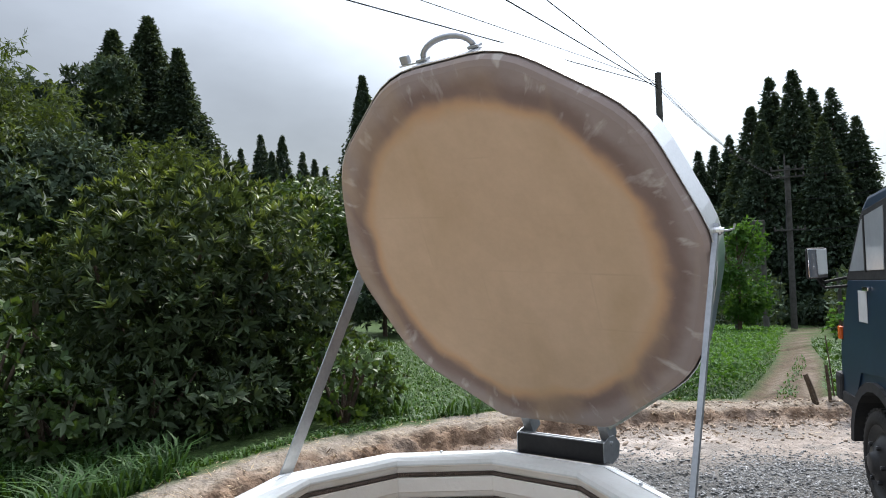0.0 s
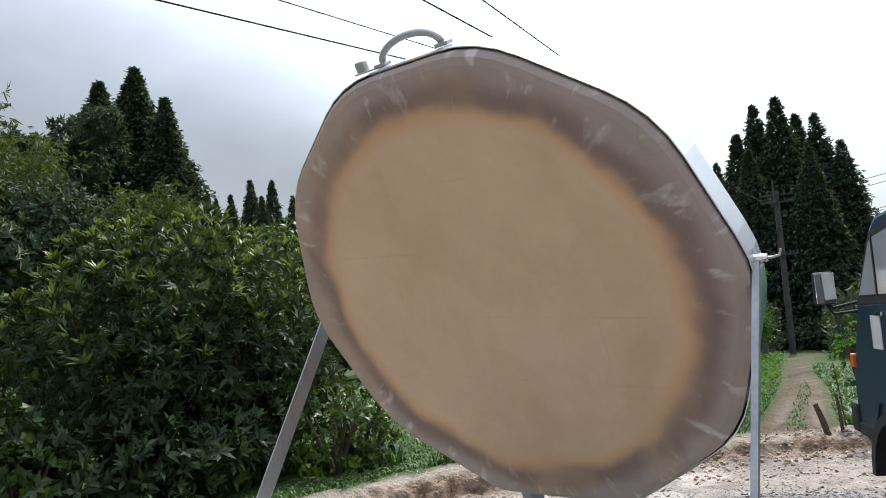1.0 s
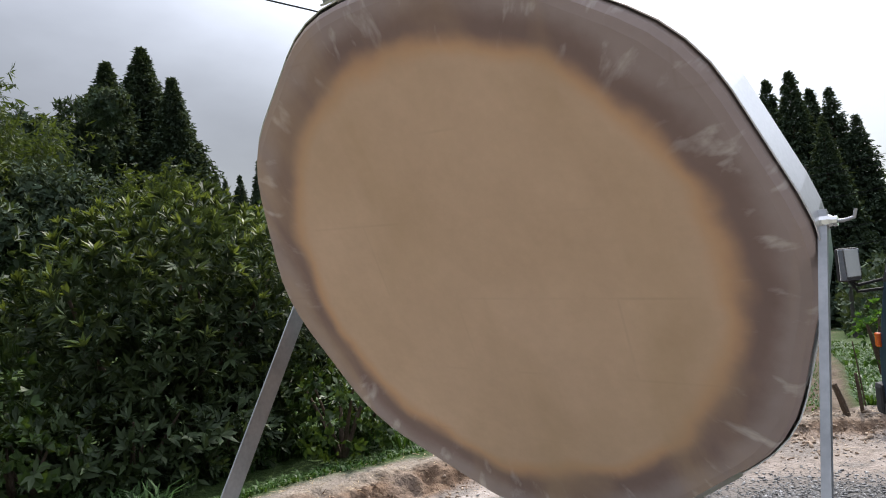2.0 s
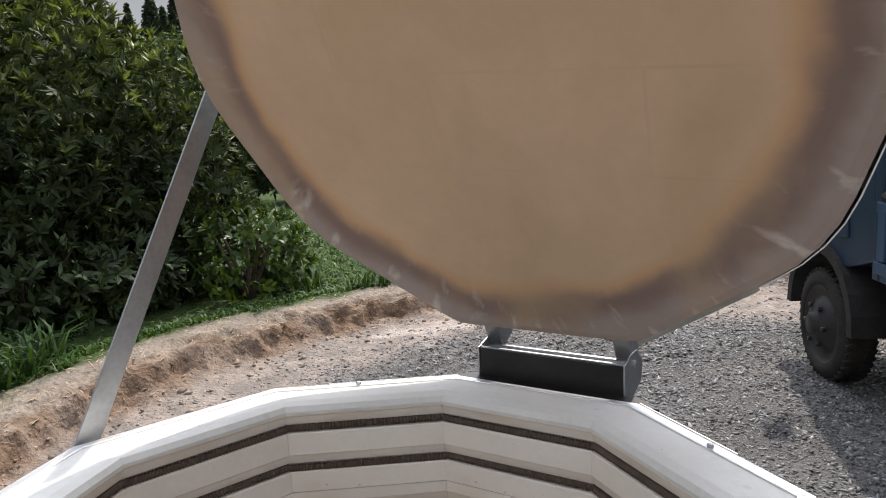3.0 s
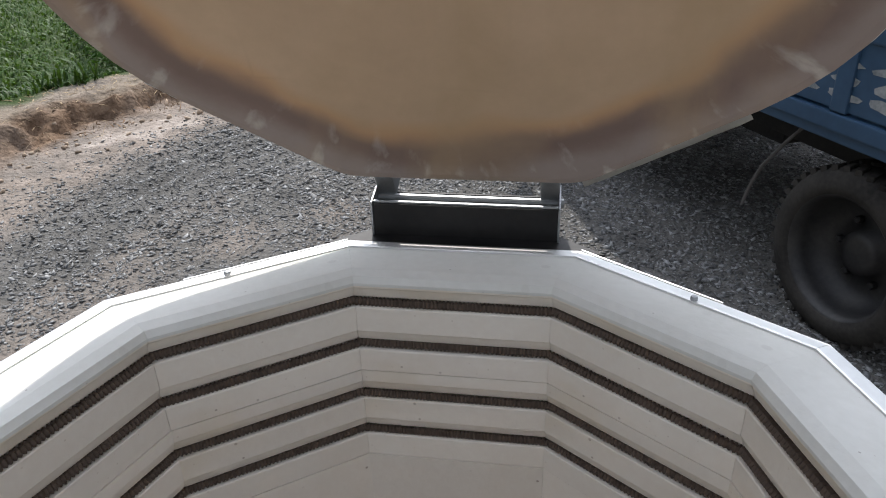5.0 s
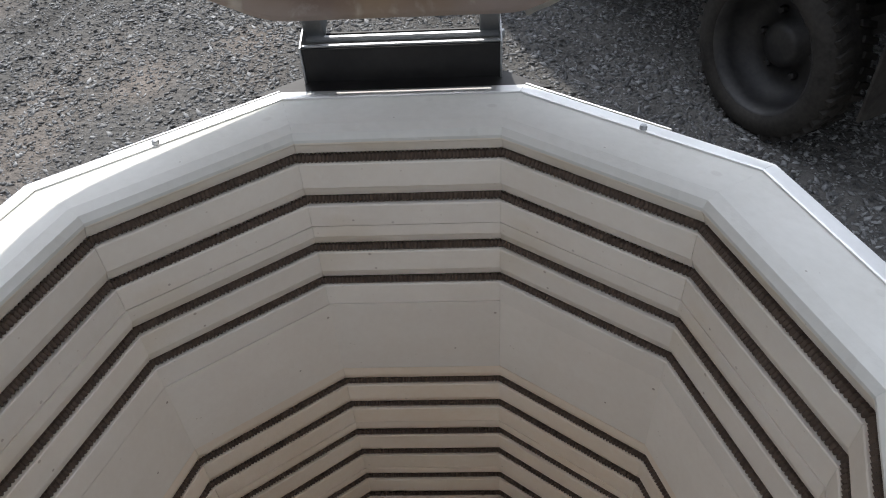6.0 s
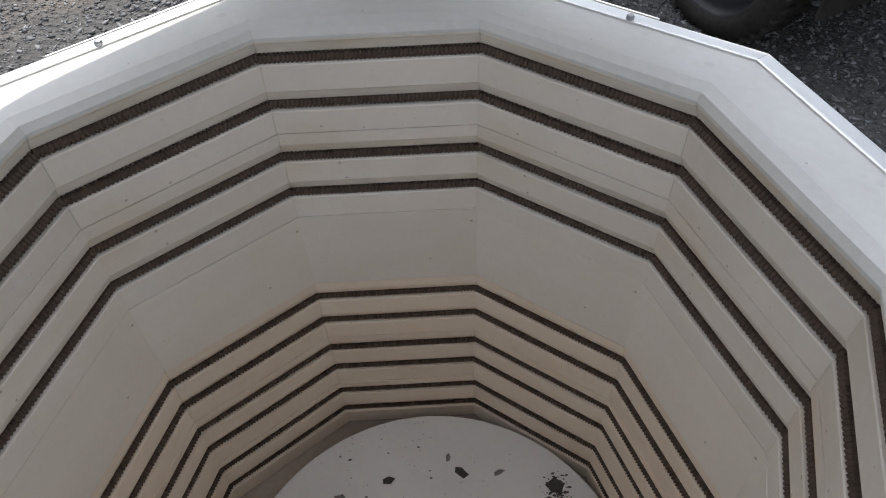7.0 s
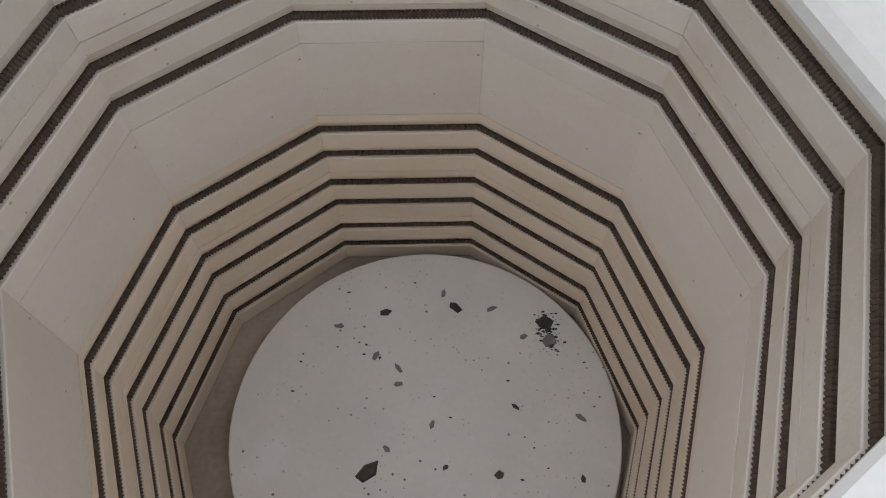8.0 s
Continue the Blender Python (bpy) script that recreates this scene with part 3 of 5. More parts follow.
def lid_material():
    m = surface("scorched_lid_brick", (0.56, 0.405, 0.27), (0.63, 0.462, 0.32), 0.95, 0, 3.5, 90, 0.1, 0.2, 0.002)
    n, l = m.node_tree.nodes, m.node_tree.links
    p = n["Principled BSDF"]
    base = p.inputs["Base Color"].links[0].from_socket
    tc = n["Texture Coordinate"]
    sep = n.new("ShaderNodeSeparateXYZ")
    l.new(tc.outputs["Object"], sep.inputs[0])
    flat = n.new("ShaderNodeCombineXYZ")
    l.new(sep.outputs["X"], flat.inputs["X"])
    l.new(sep.outputs["Y"], flat.inputs["Y"])
    ln = n.new("ShaderNodeVectorMath")
    ln.operation = "LENGTH"
    l.new(flat.outputs[0], ln.inputs[0])
    nz = n.new("ShaderNodeTexNoise")
    nz.inputs["Scale"].default_value, nz.inputs["Detail"].default_value = 7.0, 6
    l.new(tc.outputs["Object"], nz.inputs["Vector"])
    ad = n.new("ShaderNodeMath")
    ad.operation = "MULTIPLY_ADD"
    l.new(nz.outputs["Fac"], ad.inputs[0])
    ad.inputs[1].default_value = 0.085
    l.new(ln.outputs["Value"], ad.inputs[2])
    for lo, hi, col, full in ((0.322, 0.348, (0.56, 0.32, 0.165), 0.6), (0.340, 0.368, (0.20, 0.15, 0.14), 0.9), (0.374, 0.408, (0.36, 0.30, 0.275), 0.85)):
        mr = n.new("ShaderNodeMapRange")
        mr.interpolation_type = "SMOOTHSTEP"
        mr.inputs["From Min"].default_value, mr.inputs["From Max"].default_value, mr.inputs["To Max"].default_value = lo, hi, full
        l.new(ad.outputs[0], mr.inputs["Value"])
        mx = n.new("ShaderNodeMix")
        mx.data_type = "RGBA"
        l.new(mr.outputs[0], mx.inputs["Factor"])
        l.new(base, mx.inputs["A"])
        mx.inputs["B"].default_value = (*col, 1)
        base = mx.outputs["Result"]
    # pale chips and streaks near the edge, faint brick joints in the middle
    st = n.new("ShaderNodeTexNoise")
    st.inputs["Scale"].default_value, st.inputs["Detail"].default_value, st.inputs["Distortion"].default_value = 1.0, 6, 0.25
    ang = n.new("ShaderNodeMath")
    ang.operation = "ARCTAN2"
    l.new(sep.outputs["Y"], ang.inputs[0])
    l.new(sep.outputs["X"], ang.inputs[1])
    polar = n.new("ShaderNodeCombineXYZ")
    for sock, k, axis_name in ((ang.outputs[0], 13.0, "X"), (ln.outputs["Value"], 16.0, "Y")):
        sc = n.new("ShaderNodeMath")
        sc.operation = "MULTIPLY"
        sc.inputs[1].default_value = k
        l.new(sock, sc.inputs[0])
        l.new(sc.outputs[0], polar.inputs[axis_name])
    l.new(polar.outputs[0], st.inputs["Vector"])
    th = n.new("ShaderNodeMapRange")
    th.inputs["From Min"].default_value, th.inputs["From Max"].default_value = 0.57, 0.68
    l.new(st.outputs["Fac"], th.inputs["Value"])
    zone = n.new("ShaderNodeMapRange")
    zone.inputs["From Min"].default_value, zone.inputs["From Max"].default_value, zone.inputs["To Max"].default_value = 0.30, 0.36, 0.6
    l.new(ln.outputs["Value"], zone.inputs["Value"])
    mul = n.new("ShaderNodeMath")
    mul.operation = "MULTIPLY"
    l.new(th.outputs[0], mul.inputs[0])
    l.new(zone.outputs[0], mul.inputs[1])
    mx = n.new("ShaderNodeMix")
    mx.data_type = "RGBA"
    l.new(mul.outputs[0], mx.inputs["Factor"])
    l.new(base, mx.inputs["A"])
    mx.inputs["B"].default_value = (0.66, 0.62, 0.57, 1)
    # soft smears and finer mottling across the middle
    sm = n.new("ShaderNodeTexNoise")
    sm.inputs["Scale"].default_value, sm.inputs["Detail"].default_value, sm.inputs["Distortion"].default_value = 3.2, 5, 0.6
    mp = n.new("ShaderNodeMapping")
    mp.inputs["Rotation"].default_value, mp.inputs["Scale"].default_value = (0, 0, 0.15), (2.2, 0.8, 1)
    l.new(tc.outputs["Object"], mp.inputs["Vector"])
    l.new(mp.outputs[0], sm.inputs["Vector"])
    pat = n.new("ShaderNodeMapRange")
    pat.inputs["From Min"].default_value, pat.inputs["From Max"].default_value, pat.inputs["To Max"].default_value = 0.47, 0.72, 0.62
    l.new(sm.outputs["Fac"], pat.inputs["Value"])
    mj = n.new("ShaderNodeMix")
    mj.data_type = "RGBA"
    l.new(pat.outputs[0], mj.inputs["Factor"])
    l.new(mx.outputs["Result"], mj.inputs["A"])
    mj.inputs["B"].default_value = (0.50, 0.36, 0.225, 1)
    mot = n.new("ShaderNodeTexNoise")
    mot.inputs["Scale"].default_value, mot.inputs["Detail"].default_value, mot.inputs["Roughness"].default_value = 14.0, 8, 0.7
    l.new(tc.outputs["Object"], mot.inputs["Vector"])
    val = n.new("ShaderNodeMapRange")
    val.inputs["From Min"].default_value, val.inputs["From Max"].default_value = 0.3, 0.7
    val.inputs["To Min"].default_value, val.inputs["To Max"].default_value = 0.96, 1.06
    l.new(mot.outputs["Fac"], val.inputs["Value"])
    hsv = n.new("ShaderNodeHueSaturation")
    l.new(val.outputs[0], hsv.inputs["Value"])
    l.new(mj.outputs["Result"], hsv.inputs["Color"])
    # faint, broken joints between the bricks of the lid
    jt = n.new("ShaderNodeTexBrick")
    jt.inputs["Scale"].default_value, jt.inputs["Mortar Size"].default_value, jt.inputs["Mortar Smooth"].default_value = 1.0, 0.003, 1.0
    jt.inputs["Brick Width"].default_value, jt.inputs["Row Height"].default_value = 0.228, 0.114
    jt.inputs["Color1"].default_value = jt.inputs["Color2"].default_value = (0, 0, 0, 1)
    jt.inputs["Mortar"].default_value = (1, 1, 1, 1)
    jm = n.new("ShaderNodeMapping")
    jm.inputs["Rotation"].default_value, jm.inputs["Location"].default_value = (0, 0, 0.06), (0.05, 0.02, 0)
    l.new(tc.outputs["Object"], jm.inputs["Vector"])
    l.new(jm.outputs[0], jt.inputs["Vector"])
    br = n.new("ShaderNodeMapRange")
    br.inputs["From Min"].default_value, br.inputs["From Max"].default_value, br.inputs["To Max"].default_value = 0.48, 0.7, 0.14
    l.new(nz.outputs["Fac"], br.inputs["Value"])
    jk = n.new("ShaderNodeMath")
    jk.operation = "MULTIPLY"
    l.new(jt.outputs["Color"], jk.inputs[0])
    l.new(br.outputs[0], jk.inputs[1])
    je = n.new("ShaderNodeMix")
    je.data_type = "RGBA"
    l.new(jk.outputs[0], je.inputs["Factor"])
    l.new(hsv.outputs["Color"], je.inputs["A"])
    je.inputs["B"].default_value = (0.2, 0.14, 0.1, 1)
    l.new(je.outputs["Result"], p.inputs["Base Color"])
    return m


def build_lid(kiln):
    a = radians(LID_TILT)
    # local axes: x across, y from the hinge towards the handle, z out of the top
    turn = Matrix(((1, 0, 0, 0), (0, -math.cos(a), math.sin(a), 0), (0, math.sin(a), math.cos(a), 0), (0, 0, 0, 1)))
    origin = Vector(LID_EDGE) + turn.to_3x3() @ Vector((0, LID_R, 0))
    m = Matrix.Translation(origin) @ turn
    lid = part("lid", bmesh.new(), BRICK, kiln, "opened lid with a scorched tan brick underside")
    lid.matrix_basis = m
    bm = bmesh.new()
    lid_mat = lid_material()
    levels = [(0.016, 0.0), (0.006, 0.003), (0.001, 0.010), (0.0, 0.018), (0.003, LID_THICK - 0.004), (0.006, LID_THICK)]
    rings = [[bm.verts.new((x, y, z)) for x, y in lid_outline(LID_R - 0.002 - inset, 0.066)] for inset, z in levels]
    n = len(rings[0])
    for r, s in zip(rings, rings[1:]):
        for i in range(n):
            bm.faces.new((r[i], r[(i + 1) % n], s[(i + 1) % n], s[i]))
    bm.faces.new(rings[0][::-1])
    bm.faces.new(rings[-1])
    bmesh.ops.recalc_face_normals(bm, faces=bm.faces[:])
    bm.to_mesh(lid.data)
    bm.free()
    lid.data.materials.clear()
    lid.data.materials.append(lid_mat)
    # steel band round the lid
    bm = bmesh.new()
    prof = [(0.001, 0.016), (0.0025, 0.016), (0.001, LID_THICK + 0.002), (-0.018, LID_THICK + 0.002), (-0.018, LID_THICK + 0.0005), (-0.0005, LID_THICK + 0.0005)]
    rings = [[bm.verts.new((x, y, z)) for x, y in lid_outline(LID_R + d, 0.066)] for d, z in prof]
    for i in range(len(rings)):
        r, s = rings[i], rings[(i + 1) % len(rings)]
        for k in range(n):
            bm.faces.new((r[k], r[(k + 1) % n], s[(k + 1) % n], s[k]))
    bmesh.ops.recalc_face_normals(bm, faces=bm.faces[:])
    part("steel_band", bm, STEEL, lid, "bright stainless steel band")
    # handle on the edge away from the hinge
    y = LID_R + 0.003
    part("handle_plate", box((0.135, 0.004, 0.03), (0.0, y - 0.002, 0.036), 0.001), ZINC, lid)
    arc = [(-0.055 + 0.0 * i, y + 0.002, 0.045) for i in range(1)] + [(-0.055 * math.cos(math.pi * i / 12), y + 0.005 + 0.027 * math.sin(math.pi * i / 12), 0.045) for i in range(13)]
    part("handle", tube(arc, 0.0055, 10), ZINC, lid, "curved metal lid handle", True)
    for s in (-1, 1):
        part("handle_foot", box((0.022, 0.006, 0.018), (s * 0.057, y + 0.004, 0.045), 0.002), ZINC, lid)
    part("latch", box((0.018, 0.018, 0.012), (-0.100, y + 0.010, 0.05), 0.003), ZINC, lid, "small stamped steel latch")
    part("latch_tongue", box((0.05, 0.003, 0.014), (-0.085, y + 0.002, 0.046), 0.0008), STEEL, lid)
    # torn foil strips along the lower edges
    for s in (-1, 1):
        reach = 0.256 if s > 0 else 0.29
        e0, e1 = Vector((s * 0.120, -LID_R + 0.011, 0)), Vector((s * reach, -LID_R + 0.014 + 0.7265 * (reach - 0.1241), 0))
        way = (e1 - e0).normalized()
        out = Vector((way.y * s, -way.x * s, 0)) * 1.0
        bm = bmesh.new()
        w = 0.0085 if s > 0 else 0.004
        n2 = 14
        top = [e0 + way * ((e1 - e0).length * i / n2) + Vector((0, 0, 0.006 + 0.0003 * math.sin(2.3 * i))) for i in range(n2 + 1)]
        low = [p + out * w * (0.85 + 0.15 * min(1, i / 8)) * (1.0 if s > 0 else 0.8 + 0.3 * math.sin(9 * i)) + Vector((0, 0, -0.6 * w + 0.0004 * math.sin(1.9 * i))) for i, p in enumerate(top)]
        va, vb = [bm.verts.new(p) for p in top], [bm.verts.new(p) for p in low]
        for i in range(n2):
            bm.faces.new((va[i], va[i + 1], vb[i + 1], vb[i]))
        bmesh.ops.solidify(bm, geom=bm.faces[:], thickness=0.0012)
        part("foil_strip", bm, STEEL, lid, "torn shiny metal strip")
    # hinge arms
    for s in (-1, 1):
        arm = [(-LID_R - 0.055, 0.028), (-LID_R - 0.055, 0.062), (-LID_R + 0.05, LID_THICK + 0.004), (-LID_R + 0.05, LID_THICK + 0.001), (-LID_R - 0.012, 0.05), (-LID_R - 0.012, 0.028)]
        bm = bmesh.new()
        add_prism(bm, None, [(s * 0.080, y2, z2) for y2, z2 in arm], [(s * 0.101, y2, z2) for y2, z2 in arm], 0.002)
        part("hinge_arm", bm, ZINC, lid)
    # stays that hold the lid up
    for s in (-1, 1):
        top = m @ Vector((0.394, 0.022, 0.034)) if s > 0 else m @ Vector((-0.402, -0.006, 0.092)) + Vector((-0.010, -0.006, 0))
        foot = Vector((-0.404, 0.0, 1.19)) if s < 0 else Vector((0.392, 0.0, 1.08))
        way = (top - foot).normalized()
        wide = Vector((0, 1, 0)) - way * way.y
        wide.normalize()
        thick = way.cross(wide)
        w, d = (0.0145, 0.0015) if s < 0 else (0.0042, 0.0042)
        p0, p1 = foot, top + way * 0.012
        bm = bmesh.new()
        quad = [(-w, -d), (w, -d), (w, d), (-w, d)]
        add_prism(bm, None, [p0 + wide * i + thick * j for i, j in quad], [p1 + wide * i + thick * j for i, j in quad], 0.0005)
        bar = part("lid_stay", bm, ZINC, kiln, "flat steel lid stay" if s < 0 else "square steel lid stay")
        part("stay_bolt", lathe([(0.007, -0.006), (0.007, 0.006), (0.005, 0.009), (0.005, 0.013)], 10, Matrix.Translation(top) @ Matrix.Rotation(s * math.pi / 2, 4, "Y")), CHROME, bar)
        if s > 0:
            part("hook", tube([top, top + Vector((0.018, 0, 0.0)), top + Vector((0.027, 0, 0.002)), top + Vector((0.029, 0, 0.010))], 0.0018, 7), ZINC, bar)
            part("stay_clip", box((0.012, 0.016, 0.022), top + Vector((-0.010, 0.006, 0.006)), 0.004), ZINC, bar, "small metal clamp")


build_kiln()


# ---- things in the kiln ----
def build_shelf():
    ob = part("kiln_shelf", lathe([(0.02, 0.559), (0.262, 0.559), (0.267, 0.561), (0.267, 0.574), (0.265, 0.576), (0.02, 0.576)], 96), SHELF, None)
    ob.matrix_basis = Matrix.Translation((0.025, 0.012, 0))
    tagged(ob, "round pale kiln shelf coated with speckled wash", "kiln shelf")
    for k in range(3):
        a = radians(30 + 120 * k)
        post = part("kiln_post", lathe([(0.014, 0.535), (0.014, 0.559)], 12, Matrix.Translation((0.025 + 0.2 * math.cos(a), 0.012 + 0.2 * math.sin(a), 0))), SHELF)
        tagged(post, "short round ceramic post under the kiln shelf", "kiln post", "kiln posts")


def crumb(name, label, at, size, stretch, turn, material, seed, flat=0.35, group="crumbs on the shelf"):
    rnd = random.Random(seed)
    bm = bmesh.new()
    n = 5
    pts = [(size * stretch * math.cos(2 * math.pi * i / n) * rnd.uniform(0.6, 1.25), size * math.sin(2 * math.pi * i / n) * rnd.uniform(0.7, 1.1)) for i in range(n)]
    add_prism(bm, None, [(x, y, 0) for x, y in pts], [(x * 0.75, y * 0.75, size * flat * rnd.uniform(0.8, 1.2)) for x, y in pts])
    ob = part(name, bm, material)
    ob.matrix_basis = Matrix.Translation((at[0], at[1], 0.5762)) @ Matrix.Rotation(turn, 4, "Z")
    return tagged(ob, label, "shard", group)


build_shelf()
for i, (x, y, s, st, turn) in enumerate([(-0.033, 0.181, 0.007, 1.3, 0.2), (0.07, 0.188, 0.0085, 1.7, 2.3), (-0.053, -0.05, 0.013, 1.3, 0.8), (0.122, -0.058, 0.007, 1.3, 0.4), (0.051, -0.046, 0.004, 1.4, 0.5), (0.15, 0.034, 0.003, 2.5, 2.5), (0.232, -0.066, 0.004, 1.6, 1.6)]):
    crumb("pottery_shard", "small sharp dark shard lying on the kiln shelf", (x, y), s, st, turn, SHARD_DARK, i)
for i, (x, y) in enumerate([(-0.1, 0.16), (-0.045, 0.113), (-0.013, 0.094), (-0.014, 0.07), (0.034, 0.012), (-0.028, -0.02), (0.124, 0.183), (0.054, 0.21), (0.238, 0.017), (0.168, 0.138)]):
    crumb("clay_crumb", "pale grey oblong crumb stuck to the kiln shelf", (x, y), 0.0045, 2.0, 1.1 * i, SHARD_GREY, 40 + i, 0.25)
crumb("glaze_blister", "rough dark burnt glaze spot on the kiln shelf", (0.203, 0.158), 0.013, 1.2, 0.3, SHARD_DARK, 71, 0.25)
crumb("glaze_blister", "rough grey burnt glaze spot on the kiln shelf", (0.206, 0.133), 0.011, 1.3, 0.6, SHARD_GREY, 72, 0.2)


def build_grit():
    rng = np.random.default_rng(15)
    n = 70
    a, r = rng.uniform(0, 2 * math.pi, n), 0.255 * np.sqrt(rng.uniform(0, 1, n))
    x, y = 0.025 + r * np.cos(a), 0.012 + r * np.sin(a)
    burnt = 190
    x, y = np.concatenate([x, rng.normal(0.205, 0.0085, burnt)]), np.concatenate([y, rng.normal(0.145, 0.016, burnt)])
    n += burnt
    s = 0.0005 + 0.0018 * rng.uniform(0, 1, n) ** 2
    tip = rng.uniform(0, 2 * math.pi, n)
    p = []
    for k in range(4):
        q = tip + k * math.pi / 2
        p.append(np.stack([x + s * np.cos(q) * (1 + k % 2), y + s * np.sin(q), np.full(n, 0.5763)], -1))
    top = np.stack([x, y, 0.5763 + s], -1)
    v = np.stack(p + [top], 1).reshape(-1, 3)
    i = np.arange(n)[:, None, None] * 5
    f = (i + np.array([[0, 1, 4], [1, 2, 4], [2, 3, 4], [3, 0, 4]])[None]).reshape(-1, 3)
    ob = array_mesh("shelf_grit", v, f, SHARD_DARK)
    tagged(ob, "fine dark grit scattered over the kiln shelf", "grit", kind="stuff")


build_grit()


# ---- scattered nature ----
EYE0 = Vector((0.76, -0.93, 1.62))


def place(az, d):
    x, y = EYE0.x + d * math.cos(radians(az)), EYE0.y + d * math.sin(radians(az))
    return x, y, float(ground_height(np.array([x]), np.array([y]))[0])


def unit(v):
    return v / np.maximum(np.linalg.norm(v, axis=-1, keepdims=True), 1e-9)


def leaf_quads(pos, way, face, length, width, droop=0.15):
    """One folded leaf for each row: base, two sides, tip."""
    way = unit(way)
    side = unit(np.cross(way, face))
    over = np.cross(side, way)
    L, W = np.asarray(length)[:, None], np.asarray(width)[:, None]
    a = pos
    b = pos + way * L * 0.5 + side * W * 0.5 + over * W * 0.12
    c = pos + way * L - over * L * droop
    d = pos + way * L * 0.5 - side * W * 0.5 + over * W * 0.12
    verts = np.stack([a, b, c, d], 1).reshape(-1, 3)
    return verts, np.arange(len(verts)).reshape(-1, 4)


def sphere_ways(n, rng):
    return unit(rng.normal(size=(n, 3)))


def rosettes(centres, ways, per, length, width, rng, spread=0.9):
    """Tufts of leaves joined at their foot, so that each tuft is one island."""
    n = len(centres)
    c, w = np.repeat(centres, per, 0), np.repeat(ways, per, 0)
    r = sphere_ways(n * per, rng)
    way = unit(w + spread * r)
    k = rng.uniform(0.7, 1.2, n * per) * np.repeat(rng.uniform(0.75, 1.2, n), per)
    v, f = leaf_quads(c, way, unit(w + 0.3 * r), length * k, width * k)
    v = v.reshape(n, per, 4, 3)
    verts = np.concatenate([centres[:, None], v[:, :, 1:].reshape(n, per * 3, 3)], 1)
    first = (np.arange(n) * (per * 3 + 1))[:, None]
    q = first + 1 + 3 * np.arange(per)[None]
    faces = np.stack([np.broadcast_to(first, q.shape), q, q + 1, q + 2], -1)
    return verts.reshape(-1, 3), faces.reshape(-1, 4)


def build_big_bush():
    rng = np.random.default_rng(5)
    x, y, z = place(148.0, 8.5)
    bush = thing("evergreen_bush", "large dense evergreen bush with glossy dark leaf rosettes", "bush", m=pose(x, y, z))
    bm = bmesh.new()
    for k in range(7):
        a = 0.9 * k
        pts = [Vector((0.12 * math.cos(a), 0.12 * math.sin(a), -0.05))]
        for i in range(1, 6):
            pts.append(Vector(((0.12 + 0.22 * i) * math.cos(a + 0.1 * i), (0.12 + 0.22 * i) * math.sin(a + 0.1 * i), 0.36 * i)))
        add_tube(bm, pts, [0.05, 0.042, 0.034, 0.027, 0.02, 0.012], 7)
    part("trunk", bm, BARK, bush, "several thin brown stems", True)
    lumps = [(rng.uniform(-1.45, 1.45), rng.uniform(-1.3, 1.3), rng.uniform(0.5, 2.2), rng.uniform(0.4, 0.7)) for i in range(34)]
    lumps += [(1.3 * math.cos(0.7 * k), 1.2 * math.sin(0.7 * k), 0.5 + 0.12 * (k % 3), 0.5) for k in range(9)]
    lumps += [(0, 0, 1.5, 1.25), (-0.7, -0.5, 1.2, 1.0), (0.7, 0.5, 1.2, 1.0), (0.2, 0.3, 2.05, 0.72), (-0.5, -0.2, 2.1, 0.66)]
    cs, ws = [], []
    for lx, ly, lz, lr in lumps:
        n = int(300 * lr * lr)
        w = sphere_ways(n, rng)
        p = np.array((lx, ly, lz)) + w * lr * rng.uniform(0.72, 1.03, (n, 1)) * np.array((1, 1, 0.85))
        cs.append(p)
        ws.append(unit(w + np.array((0, 0, 0.55))))
    c, w = np.concatenate(cs), np.concatenate(ws)
    rr = np.sqrt((c[:, 0] / 1.85) ** 2 + (c[:, 1] / 1.75) ** 2 + ((c[:, 2] - 1.2) / 1.62) ** 2)
    keep = (c[:, 2] > 0.06) & (rr < 1.08 + 0.12 * rng.normal(size=len(c))) & (rr > 0.45)
    v, f = rosettes(c[keep], w[keep], 10, 0.13, 0.032, rng, 0.85)
    array_mesh("crown", v, f, LEAF_BUSH, bush)
    # upper, upward rosettes repeated in the lighter leaf, painting the skylit top
    tips = keep & (rr > 0.8) & (w[:, 2] > 0.25) & (rng.uniform(size=len(c)) < 0.06 + 0.55 * np.clip((c[:, 2] - 1.1) / 1.3, 0, 1) ** 1.4)
    v, f = rosettes(c[tips] + w[tips] * 0.05, unit(w[tips] + np.array((0, 0, 0.8))), 10, 0.13, 0.032, rng, 0.75)
    ob = array_mesh("young_leaves", v, f, LEAF_SKYLIT, bush)
    ob["label"] = "pale green leaf rosettes, lightened as if lit by the sky"
    return bush


